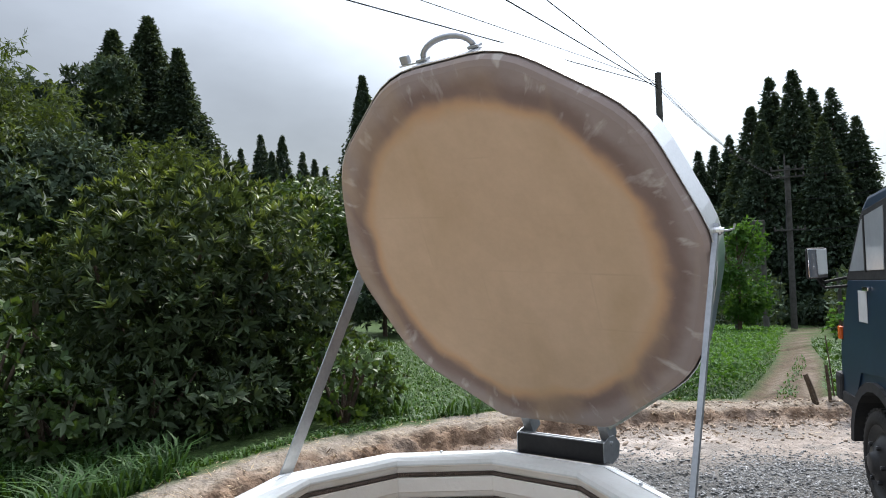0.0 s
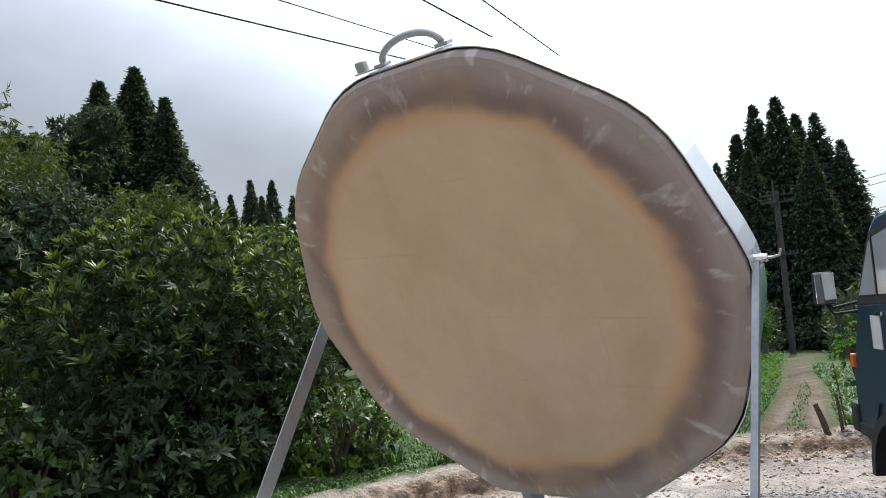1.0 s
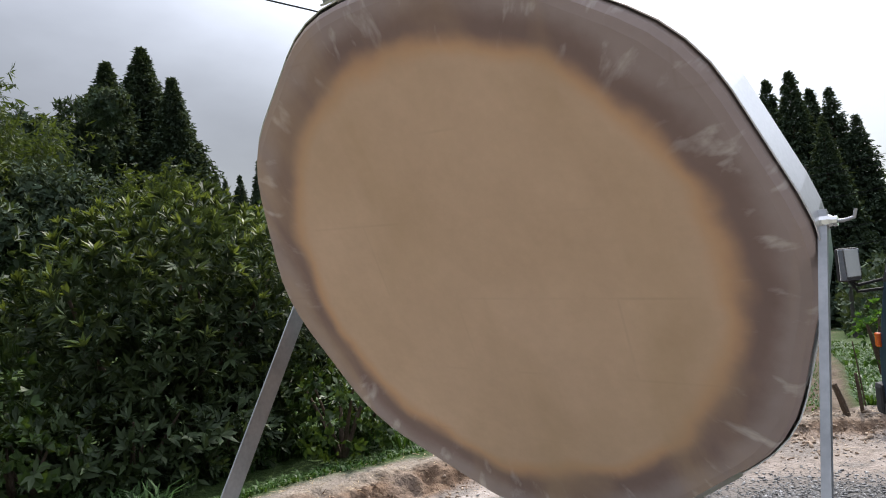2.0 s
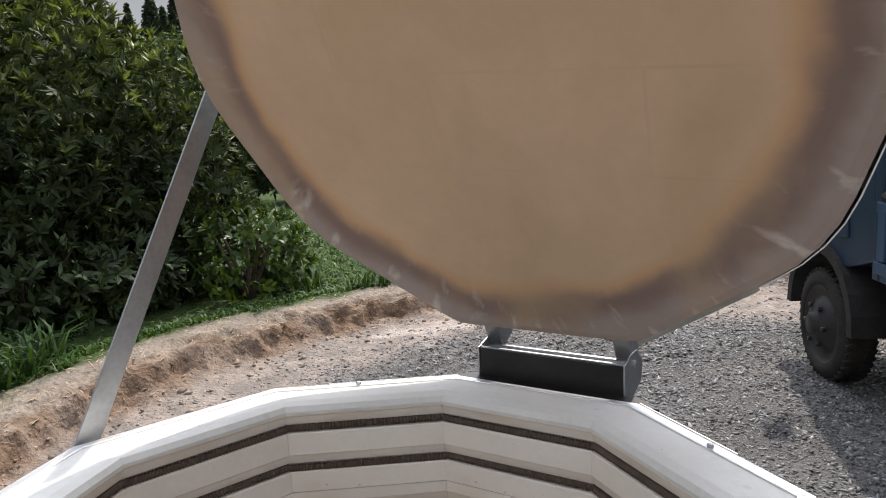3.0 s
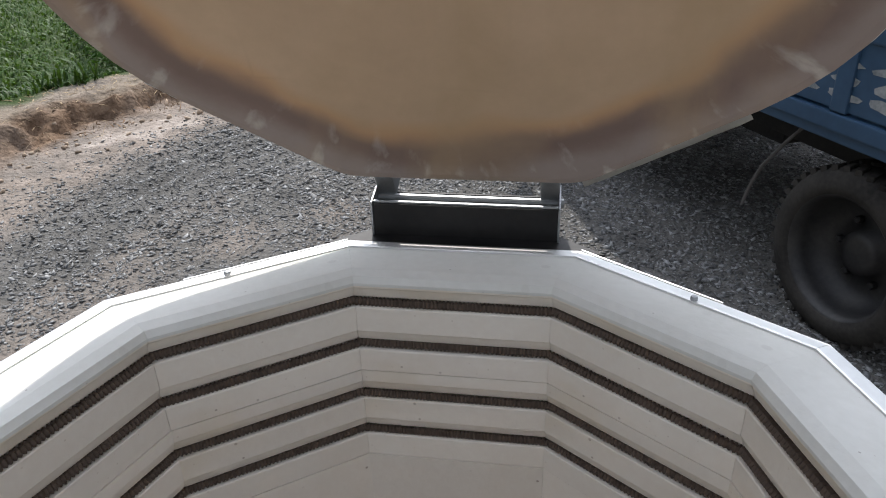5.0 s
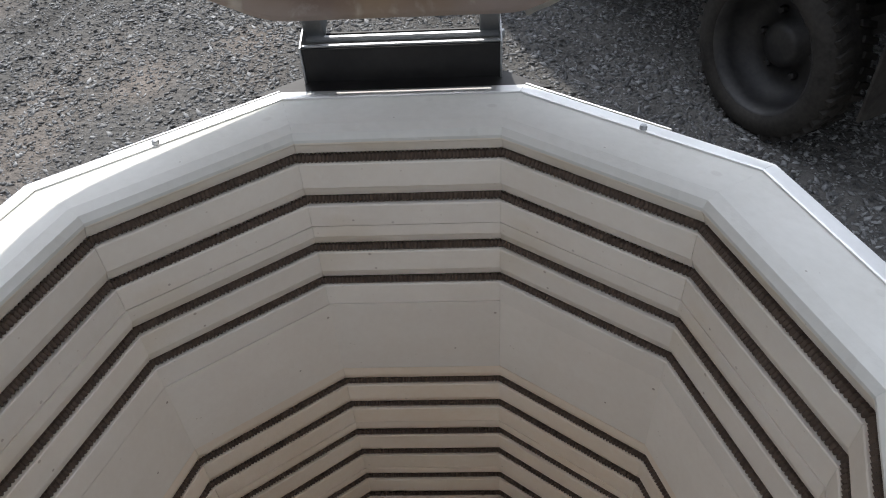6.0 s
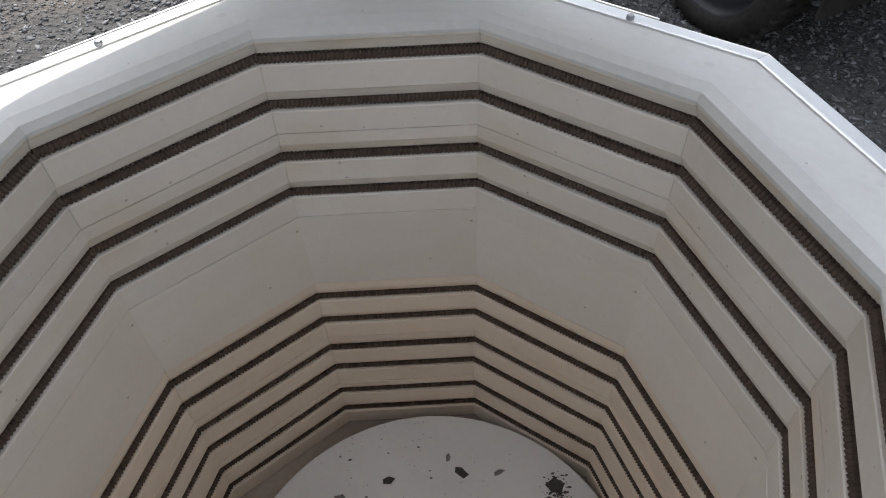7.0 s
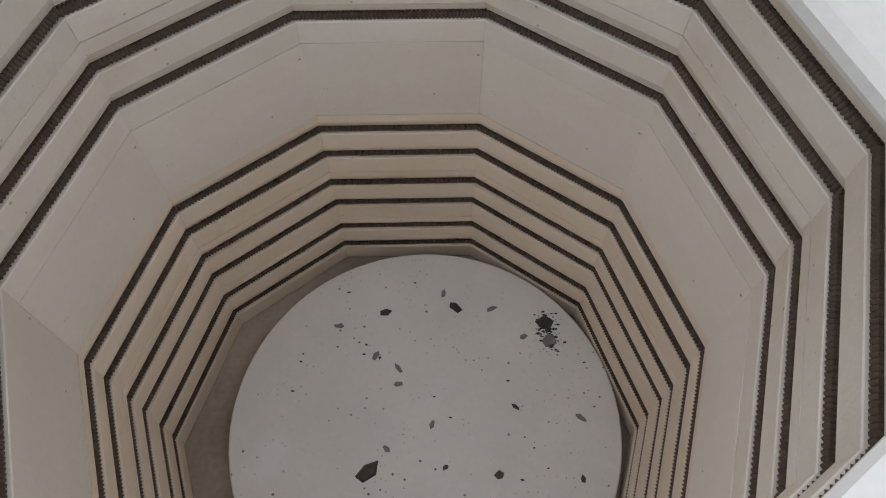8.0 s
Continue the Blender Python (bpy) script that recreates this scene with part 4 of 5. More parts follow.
def build_shrub(az, d, radius, height, count, material, label, seed, leaf=0.09, width=0.05, name="shrub", z_lift=0.0):
    rng = np.random.default_rng(seed)
    x, y, z = place(az, d)
    ob = thing(name, label, "shrub", m=pose(x, y, z + z_lift))
    bm = bmesh.new()
    for k in range(5):
        a = 1.3 * k + seed
        add_tube(bm, [(0, 0, -0.05), (radius * 0.3 * math.cos(a), radius * 0.3 * math.sin(a), height * 0.4), (radius * 0.6 * math.cos(a), radius * 0.6 * math.sin(a), height * 0.8)], [0.03, 0.02, 0.008], 6)
    part("stem", bm, BARK, ob)
    w = sphere_ways(count, rng)
    lump = 1 + 0.22 * np.sin(5 * w[:, :1] + seed) * np.sin(4 * w[:, 1:2] + 2 * seed) + 0.16 * np.sin(11 * w[:, 2:3] + 7 * w[:, :1])
    c = w * rng.uniform(0.55, 1.0, (count, 1)) ** 0.5 * lump * np.array((radius, radius, height * 0.5)) + np.array((0, 0, height * 0.5))
    ok = c[:, 2] > 0.03
    v, f = rosettes(c[ok], unit(w[ok] + np.array((0, 0, 0.4))), 5, leaf, width, rng)
    array_mesh("foliage", v, f, material, ob)
    return ob


CONIFERS = {}


def conifer_mesh(seed, n):
    """Crown of a cedar of height 1 and radius 0.2: overlapping boughs, each a spray of short drooping tufts."""
    rng = np.random.default_rng(100 + seed)
    boughs = n // 14
    h = np.clip(1 - rng.uniform(0, 1, boughs) ** 0.72 * 0.92, 0.08, 0.985)
    a = rng.uniform(0, 2 * math.pi, boughs)
    lobes = 1 + 0.10 * np.sin(3 * a + 9 * h + seed) + 0.10 * np.sin(5 * a - 23 * h) + 0.17 * rng.normal(size=boughs)
    reach = (0.30 * (1 - h) ** 1.08 * lobes + 0.002) * rng.uniform(0.75, 1.0, boughs)
    k = 14
    h, a, reach = np.repeat(h, k), np.repeat(a, k), np.repeat(reach, k)
    m = len(h)
    t = rng.uniform(0.25, 1.0, m) ** 0.6
    spread = 0.006 + 0.05 * reach * 4 * (1.2 - t)
    r = reach * t
    p = np.stack([r * np.cos(a), r * np.sin(a), h + 0.22 * r - 0.9 * r * t * reach * 4], -1) + rng.normal(size=(m, 3)) * spread[:, None] * np.array((0.6, 0.6, 0.5))
    out = np.stack([np.cos(a), np.sin(a), rng.uniform(-0.7, 0.3, m) + 1.0 * (h > 0.93)], -1)
    size = rng.uniform(0.014, 0.027, m) * (1.0 if n > 20000 else 1.2) * (0.35 + 0.8 * (1 - h))
    return leaf_quads(p, out + 0.6 * rng.normal(size=(m, 3)), np.array((0, 0, 1.0)) + 0.8 * rng.normal(size=(m, 3)), size * 1.3, size * 0.62, 0.35)


def build_conifer(az, el, d, slim=1.0, seed=0):
    x, y, z = place(az, d)
    top = EYE0.z + d * math.tan(radians(el))
    H = top - z
    key = seed % 3 if d < 50 else 3 + seed % 3
    if key not in CONIFERS:
        tree = thing("cedar_tree", "tall dark green conical cedar in the woods", "tree", "cedars")
        part("trunk", tube([(0, 0, -0.02), (0, 0, 0.3), (0.002, 0, 0.7), (0, 0, 0.96)], [0.016, 0.012, 0.006, 0.001], 8), BARK, tree)
        v, f = conifer_mesh(key, 58000 if key < 3 else 20000)
        array_mesh("crown", v, f, LEAF_CEDAR, tree)
        CONIFERS[key] = tree
    else:
        tree = copy_thing(CONIFERS[key], Matrix())
    wide = 1.35 if d < 50 else 1.12
    tree.matrix_basis = Matrix.LocRotScale((x, y, z), Euler((0, 0, 2.4 * seed)), (H * slim * wide, H * slim * wide, H))
    return tree


def build_leafy_tree(az, d, el_top, radius, seed, material, label, leaf=0.28, count=2600, name="leafy_tree", low=0.25):
    rng = np.random.default_rng(seed)
    x, y, z = place(az, d)
    H = EYE0.z + d * math.tan(radians(el_top)) - z
    ob = thing(name, label, "tree", m=pose(x, y, z))
    bm = bmesh.new()
    add_tube(bm, [(0, 0, -0.1), (0.05, 0, H * 0.4), (0.0, 0.1, H * 0.85)], [0.035 * H * 0.5, 0.02 * H * 0.5, 0.02], 8)
    for k in range(5):
        a = 1.25 * k + seed
        add_tube(bm, [(0.03, 0, H * (0.3 + 0.08 * k)), (radius * 0.6 * math.cos(a), radius * 0.6 * math.sin(a), H * (0.5 + 0.08 * k))], [0.012 * H * 0.5, 0.015], 6)
    part("trunk", bm, BARK, ob)
    lumps = [(rng.normal(0, 0.45) * radius, rng.normal(0, 0.45) * radius, H * rng.uniform(low + 0.1, 0.9), radius * rng.uniform(0.35, 0.6)) for i in range(16)]
    cs, ws = [], []
    for lx, ly, lz, lr in lumps:
        n = count // 8
        w = sphere_ways(n, rng)
        cs.append(np.array((lx, ly, min(lz, H - lr * 0.8))) + w * lr * rng.uniform(0.5, 1.05, (n, 1)))
        ws.append(unit(w + np.array((0, 0, 0.2))))
    c, w = np.concatenate(cs), np.concatenate(ws)
    v, f = rosettes(c, w, 5, leaf * 0.62, leaf * 0.24, rng, 1.1)
    array_mesh("crown", v, f, material, ob)
    return ob


def build_bamboo(az, d, el_top, spread, culms, seed, label):
    rng = np.random.default_rng(seed)
    x, y, z = place(az, d)
    H = EYE0.z + d * math.tan(radians(el_top)) - z
    ob = thing("bamboo_clump", label, "bamboo", m=pose(x, y, z))
    cs, ws = [], []
    for k in range(culms):
        a, h = rng.uniform(0, 2 * math.pi), H * rng.uniform(0.72, 1.0)
        lean = spread * rng.uniform(0.35, 1.0)
        foot = np.array((rng.normal(0, 0.25 * spread), rng.normal(0, 0.25 * spread), -0.1))
        t = np.linspace(0, 1, 9)
        arch = np.stack([foot[0] + lean * t**3 * math.cos(a), foot[1] + lean * t**3 * math.sin(a), h * (t - 0.10 * t**4)], -1)
        part("culm", tube([Vector(q.tolist()) for q in arch], [float(0.035 * (1 - 0.9 * u)) for u in t], 5), LEAF_BAMBOO, ob, "", True)
        n = 70
        u = rng.uniform(0.42, 1.0, n)
        c = np.stack([np.interp(u, t, arch[:, i]) for i in range(3)], -1) + rng.normal(size=(n, 3)) * np.array((0.3, 0.3, 0.22)) * (0.35 + u[:, None])
        cs.append(c)
        ws.append(unit(rng.normal(size=(n, 3)) * np.array((1, 1, 0.3)) + np.array((math.cos(a), math.sin(a), -0.5))))
    v, f = rosettes(np.concatenate(cs), np.concatenate(ws), 6, 0.34, 0.05, rng, 0.8)
    array_mesh("foliage", v, f, LEAF_BAMBOO, ob)
    return ob


def build_woods_floor():
    """The dark undergrowth along the foot of the woods."""
    rng = np.random.default_rng(77)
    n = 46000
    az = np.radians(rng.uniform(90, 172, n))
    d = rng.uniform(33, 52, n)
    x, y = EYE0.x + d * np.cos(az), EYE0.y + d * np.sin(az)
    ok = np.abs(along(TRACK, x, y)) > 1.2
    az, d, x, y = az[ok], d[ok], x[ok], y[ok]
    n = len(x)
    z = ground_height(x, y)
    top = 3.4 + 2.0 * rough2(x, y, 0.16, 4) * 2 + 1.2 * np.sin(az * 31)
    p = np.stack([x, y, z + rng.uniform(0, 1, n) ** 0.7 * top], -1)
    s = rng.uniform(0.18, 0.42, n)
    v, f = leaf_quads(p, rng.normal(size=(n, 3)), rng.normal(size=(n, 3)), s, s * 0.6, 0.2)
    ob = array_mesh("woodland_undergrowth", v, f, LEAF_CEDAR)
    tagged(ob, "dark tangled undergrowth at the foot of the woods", "undergrowth", kind="stuff")


def blades(x, y, height, lean, width, rng):
    n = len(x)
    z = ground_height(x, y)
    a = rng.uniform(0, 2 * math.pi, n)
    h = height * rng.uniform(0.55, 1.2, n)
    dx, dy = np.cos(a), np.sin(a)
    w = width * rng.uniform(0.7, 1.3, n)
    k = lean * rng.uniform(0.2, 1.3, n) * h
    base = np.stack([x, y, z - 0.01], -1)
    side = np.stack([-dy * w, dx * w, 0 * w], -1)
    mid = base + np.stack([dx * k * 0.35, dy * k * 0.35, h * 0.62], -1)
    tip = base + np.stack([dx * k, dy * k, h * (1 - 0.25 * lean)], -1)
    verts = np.stack([base - side, base + side, mid + side * 0.8, mid - side * 0.8, tip + side * 0.08, tip - side * 0.08], 1).reshape(-1, 3)
    i = np.arange(n)[:, None] * 6
    return verts, np.concatenate([i + np.array([[0, 1, 2, 3]]), i + np.array([[3, 2, 4, 5]])], 0)


def build_grass():
    rng = np.random.default_rng(11)
    # short lawn beyond the bank, denser towards it
    n = 112000
    d = 4.2 + 13 * rng.uniform(0, 1, n) ** 1.7
    az = np.radians(rng.uniform(84, 178, n))
    x, y = EYE0.x + d * np.cos(az), EYE0.y + d * np.sin(az)
    s, t = along(BANK, x, y), np.abs(along(TRACK, x, y))
    keep = (s > 0.52 + 0.25 * rough2(x, y, 2.5, 8) * 2) & ((t > 0.42) | ((t < 0.1) & (rng.uniform(size=n) < 0.4)))
    keep &= (np.hypot(x + 6.45, y - 3.57) > 2.3 + 0.8 * rough2(x, y, 1.3, 71)) | (y > 4.9) | (s < 0.8)
    x, y = x[keep], y[keep]
    v, f = blades(x, y, 0.04 + 0.06 * (rough2(x, y, 0.8, 3) + 0.5), 1.25, 0.009, rng)
    ob = array_mesh("field_grass", v, f, BLADE)
    tagged(ob, "fresh green grass and weeds covering the field", "grass", kind="stuff")
    # taller verge along the track
    n = 16000
    d = rng.uniform(8.3, 26, n)
    x, y = EYE0.x + d * np.cos(np.radians(rng.uniform(96, 106, n))), EYE0.y + d * np.sin(np.radians(98 + 0 * d))
    t = along(TRACK, x, y)
    keep = (t < -0.42) & (t > -3.2) & (along(BANK, x, y) > 0.6)
    x, y = x[keep], y[keep]
    v, f = blades(x, y, 0.16 + 0.16 * rough2(x, y, 0.9, 36), 1.0, 0.016, rng)
    ob = array_mesh("verge_grass", v, f, BLADE)
    tagged(ob, "rough green verge grass beside the dirt track", "grass", kind="stuff")
    # long weeds on the bank in front of the bush
    n = 14000
    x, y = rng.uniform(-6.2, -3.4, n), rng.uniform(-0.6, 5.6, n)
    s = along(BANK, x, y)
    dens = rough2(x, y, 1.1, 31)
    keep = (s > 0.5 + 0.25 * rough2(x, y, 3.0, 35)) & (s < 2.2) & (dens > 0.0 - 0.12 * (y < 1.6))
    x, y = x[keep], y[keep]
    v, f = blades(x, y, 0.27 + 0.3 * rough2(x, y, 1.5, 33), 1.0, 0.011, rng)
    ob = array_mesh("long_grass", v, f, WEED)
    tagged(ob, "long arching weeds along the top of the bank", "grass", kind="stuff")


def build_crop():
    rng = np.random.default_rng(19)
    n = 60000
    d = 6.9 + 24 * rng.uniform(0, 1, n) ** 1.6
    az = np.radians(rng.uniform(101, 126, n))
    x, y = EYE0.x + d * np.cos(az), EYE0.y + d * np.sin(az)
    s, t = along(BANK, x, y), along(TRACK, x, y)
    keep = (s > 0.75 + 0.2 * rough2(x, y, 3, 2)) & (t > 0.42 + 0.16 * rough2(x, y, 2, 6))
    x, y, s, t = x[keep], y[keep], s[keep], t[keep]
    n = len(x)
    top = (0.34 + 0.08 * rough2(x, y, 1.2, 41)) * (0.5 + 0.5 * step(t, 0.4, 0.46)) * step(s, 0.6, 1.0)
    p = np.stack([x, y, ground_height(x, y) + top * (1 - 0.5 * rng.uniform(0, 1, n) ** 3)], -1)
    size = rng.uniform(0.035, 0.075, n) * (0.8 + 0.03 * d[keep])
    v, f = leaf_quads(p, rng.normal(size=(n, 3)) * np.array((1, 1, 0.5)), np.array((0, 0, 1.0)) + 0.5 * rng.normal(size=(n, 3)), size, size * 0.6)
    ob = array_mesh("low_crop", v, f, LEAF_TEA)
    tagged(ob, "dense low green crop in a clipped bed beside the track", "crop", kind="stuff")


def pebbles(x, y, size, flat, rng, sink=0.35, chips=False):
    phi = (1 + 5**0.5) / 2
    base = unit(np.array([(-1, phi, 0), (1, phi, 0), (-1, -phi, 0), (1, -phi, 0), (0, -1, phi), (0, 1, phi), (0, -1, -phi), (0, 1, -phi), (phi, 0, -1), (phi, 0, 1), (-phi, 0, -1), (-phi, 0, 1)], float))
    tri = np.array([(0, 11, 5), (0, 5, 1), (0, 1, 7), (0, 7, 10), (0, 10, 11), (1, 5, 9), (5, 11, 4), (11, 10, 2), (10, 7, 6), (7, 1, 8), (3, 9, 4), (3, 4, 2), (3, 2, 6), (3, 6, 8), (3, 8, 9), (4, 9, 5), (2, 4, 11), (6, 2, 10), (8, 6, 7), (9, 8, 1)])
    if chips:
        # angular splinters with eight faces
        base = np.array([(1, 0.2, 0), (-0.2, 1, 0.2), (-1, -0.1, 0), (0.2, -1, -0.1), (0.1, 0, 1), (0, 0, -1)], float)
        tri = np.array([(0, 1, 4), (1, 2, 4), (2, 3, 4), (3, 0, 4), (1, 0, 5), (2, 1, 5), (3, 2, 5), (0, 3, 5)])
    n, corners = len(x), len(base)
    k = base[None] * rng.uniform(0.65, 1.25, (n, corners, 1)) * np.stack([size * rng.uniform(0.8, 1.9, n), size * rng.uniform(0.6, 1.0, n), size * flat * rng.uniform(0.6, 1.2, n)], -1)[:, None]
    a = rng.uniform(0, 2 * math.pi, n)
    c, s = np.cos(a)[:, None], np.sin(a)[:, None]
    tilt = rng.normal(0, 0.35, n)[:, None]
    z2 = k[..., 2] + tilt * k[..., 0]
    v = np.stack([k[..., 0] * c - k[..., 1] * s + x[:, None], k[..., 0] * s + k[..., 1] * c + y[:, None], z2 + (ground_height(x, y) + size * flat * (1 - 2 * sink))[:, None]], -1)
    return v.reshape(-1, 3), (np.arange(n)[:, None, None] * corners + tri[None]).reshape(-1, 3)


def build_gravel():
    rng = np.random.default_rng(3)
    n = 205000
    x, y = rng.uniform(-3.4, 2.6, n), -0.5 + 7.55 * rng.uniform(0, 1, n) ** 1.35
    s = along(BANK, x, y) + 0.7 * rough2(x, y, 1.1, 21) + 0.45 * step(x, -2.2, -1.0)
    keep = (s < -0.95 + 0.25 * rng.normal(size=n)) & (rough2(x, y, 2.3, 51) > -0.28 + 0.2 * rng.normal(size=n)) & (np.hypot(x, y) > 0.36)
    keep |= (rng.uniform(size=n) < 0.07 * step(rough2(x, y, 1.6, 55), -0.05, 0.2)) & (along(BANK, x, y) < -0.25) & (np.hypot(x, y) > 0.36)
    # the spread thins out raggedly behind the kiln and beyond the truck
    keep &= rng.uniform(size=n) < step(y + 0.8 * rough2(x, y, 0.9, 57), -0.45, 0.55) * step(-x + 0.8 * rough2(x, y, 0.8, 58), -2.5, -1.7)
    x, y = x[keep], y[keep]
    size = (0.0030 + 0.012 * rng.uniform(0, 1, len(x)) ** 5 + 0.0010 * np.maximum(y, 0.45)) * (1 + 0.5 * rough2(x, y, 3.1, 53))
    v, f = pebbles(x, y, size, 0.42, rng, 0.36, chips=True)
    ob = array_mesh("gravel", v, f, STONE)
    tagged(ob, "grey crushed stone spread over the yard", "gravel", kind="stuff")
    # clods along the bank
    n = 9000
    x, y = rng.uniform(-4.6, 1.6, n), rng.uniform(0, 8, n)
    s = along(BANK, x, y)
    keep = (s > -1.0 + 0.5 * rng.uniform(size=n)) & (s < 0.12) & (rng.uniform(size=n) < np.exp(-((s + 0.18) / 0.22) ** 2) + 0.06)
    x, y = x[keep], y[keep]
    v, f = pebbles(x, y, 0.006 + 0.02 * rng.uniform(0, 1, len(x)) ** 4, 0.7, rng, 0.3)
    n = 420
    x, y = rng.uniform(-4.2, 1.4, n), rng.uniform(0.4, 7.8, n)
    s = along(BANK, x, y)
    keep = (s > -0.32) & (s < 0.1)
    x, y = x[keep], y[keep]
    v2, f2 = pebbles(x, y, 0.012 + 0.026 * rng.uniform(0, 1, len(x)) ** 3, 0.8, rng, 0.42)
    v, f = np.concatenate([v, v2]), np.concatenate([f, f2 + len(v)])
    n = 5200
    x, y = rng.uniform(-2.6, 1.6, n), rng.uniform(4.6, 8.2, n)
    s = along(BANK, x, y)
    keep = (s > -0.75) & (s < 0.4) & (rough2(x, y, 4, 91) > -0.1)
    x, y = x[keep], y[keep]
    v3, f3 = pebbles(x, y, 0.005 + 0.02 * rng.uniform(0, 1, len(x)) ** 3, 0.6, rng, 0.3)
    v, f = np.concatenate([v, v3]), np.concatenate([f, f3 + len(v)])
    ob = array_mesh("soil_clods", v, f, CLOD)
    tagged(ob, "dry crumbled soil clods along the cut bank", "soil", kind="stuff")
    # straw and roots
    n = 6000
    x, y = rng.uniform(-4.4, 1.6, n), rng.uniform(0.5, 8.0, n)
    s = along(BANK, x, y)
    keep = (s > -0.45 - 0.3 * (x > -2.2)) & (s < 0.35)
    x, y = x[keep], y[keep]
    n = len(x)
    z = ground_height(x, y)
    way = unit(rng.normal(size=(n, 3)) * np.array((1, 1, 0.45)) + np.array((0, 0, -0.1)))
    v, f = leaf_quads(np.stack([x, y, z + 0.008], -1), way, np.tile((0, 0, 1.0), (n, 1)) + 0.3 * rng.normal(size=(n, 3)), rng.uniform(0.04, 0.16, n), rng.uniform(0.002, 0.005, n), 0.1)
    n = 7000
    x, y = rng.uniform(-4.6, 1.4, n), rng.uniform(0.2, 7.9, n)
    s = along(BANK, x, y)
    keep = (s > 0.0) & (s < 0.55)
    x, y = x[keep], y[keep]
    n = len(x)
    v2, f2 = leaf_quads(np.stack([x, y, ground_height(x, y) + 0.006], -1), rng.normal(size=(n, 3)) * np.array((1, 1, 0.25)), np.tile((0, 0, 1.0), (n, 1)), rng.uniform(0.03, 0.1, n), rng.uniform(0.004, 0.012, n), 0.05)
    v, f = np.concatenate([v, v2]), np.concatenate([f, f2 + len(v)])
    # roots that hang out of the cut face
    n = 15000
    x, y = rng.uniform(-4.4, 0.8, n), rng.uniform(0.3, 7.9, n)
    s = along(BANK, x, y)
    keep = (s > -0.2) & (s < 0.06) & (rough2(x, y, 2.2, 93) > -0.12)
    x, y = x[keep], y[keep]
    n = len(x)
    e = 0.02
    dx, dy = (along(BANK, x + e, y) - along(BANK, x - e, y)) / (2 * e), (along(BANK, x, y + e) - along(BANK, x, y - e)) / (2 * e)
    way = unit(np.stack([-dx, -dy, np.full(n, -1.1)], -1) + 0.75 * rng.normal(size=(n, 3)))
    v3, f3 = leaf_quads(np.stack([x, y, ground_height(x, y) + 0.02], -1), way, np.stack([-dx, -dy, np.full(n, 0.6)], -1), rng.uniform(0.03, 0.14, n), rng.uniform(0.003, 0.009, n), 0.25)
    root = array_mesh("torn_roots", v3, f3, ROOT)
    tagged(root, "brown torn roots hanging from the cut bank", "roots", kind="stuff")
    ob = array_mesh("dry_straw", v, f, STRAW)
    tagged(ob, "dry straw and torn roots on the bank", "straw", kind="stuff")


build_gravel()
build_grass()
build_crop()
build_big_bush()
for az, d, r, h, n, seed in ((150.5, 7.0, 0.7, 0.8, 420, 41), (145.0, 7.4, 0.7, 0.75, 420, 42), (155.5, 6.8, 0.6, 0.75, 340, 43)):
    build_shrub(az, d, r, h, n, LEAF_BUSH, "dark leafy shrub growing against the foot of the big bush", seed, 0.12, 0.035)
build_shrub(161.5, 7.2, 0.8, 1.35, 420, LEAF_SHRUB, "light green leafy shrub beside the big bush", 2, 0.1, 0.06)
build_shrub(157.0, 6.6, 0.45, 0.75, 200, LEAF_SHRUB, "small light green shrub in front of the big bush", 3, 0.09, 0.06)
build_shrub(166.0, 8.8, 1.4, 3.0, 900, LEAF_BUSH, "tall dark leafy shrub beside the big bush", 4, 0.12, 0.05)
build_shrub(136.4, 7.4, 0.55, 0.85, 300, LEAF_SHRUB, "leafy green shrub at the skirt of the big bush", 6, 0.09, 0.045)
build_shrub(134.3, 7.9, 0.35, 0.55, 160, LEAF_SHRUB, "low leafy shrub on the edge of the lawn", 7, 0.09, 0.045)
CEDARS_BEHIND_BUSH = [
    (152.2, 17.4, 46, 1.0), (149.8, 18.5, 48, 0.95), (147.8, 16.5, 45, 0.85), (154.2, 12.5, 44, 0.9), (146.6, 11.2, 47, 0.8), (134.1, 14.9, 44, 0.62), (132.6, 12.0, 46, 0.7), (142.0, 10.5, 80, 0.8), (140.4, 10.4, 82, 0.8), (143.5, 9.4, 84, 0.8), (138.9, 9.2, 80, 0.75), (138.0, 8.6, 83, 0.75), (145.2, 9.6, 80, 0.7), (144.6, 9.2, 84, 0.7), (141.2, 9.2, 78, 0.8), (137.2, 8.0, 80, 0.8), (135.8, 8.2, 81, 0.8)]
CEDARS_BY_TRACK = [
    (102.2, 12.8, 60, 1.0), (103.7, 12.5, 62, 0.9), (99.8, 11.3, 61, 0.95), (105.0, 10.6, 60, 1.0), (101.0, 11.4, 64, 1.0), (106.5, 8.8, 66, 0.9), (107.6, 8.1, 68, 0.9), (108.7, 7.8, 66, 0.9), (98.4, 9.2, 60, 1.0), (104.3, 9.4, 56, 1.0), (100.4, 9.0, 55, 1.0), (110.2, 7.2, 66, 1.0), (112.5, 7.6, 66, 1.0), (115.0, 8.0, 66, 1.0), (118.0, 8.4, 64, 1.0), (121.5, 9.0, 62, 1.0), (125.0, 9.4, 60, 1.0), (128.5, 9.8, 60, 1.0), (92.8, 9.6, 50, 1.0), (90.5, 10.5, 50, 1.0), (157.5, 12.0, 46, 1.0), (161.0, 11.0, 44, 1.0), (165.0, 12.0, 42, 1.0)]
for i, (az, el, d, slim) in enumerate(CEDARS_BEHIND_BUSH + CEDARS_BY_TRACK):
    build_conifer(az, el, d, slim, i)
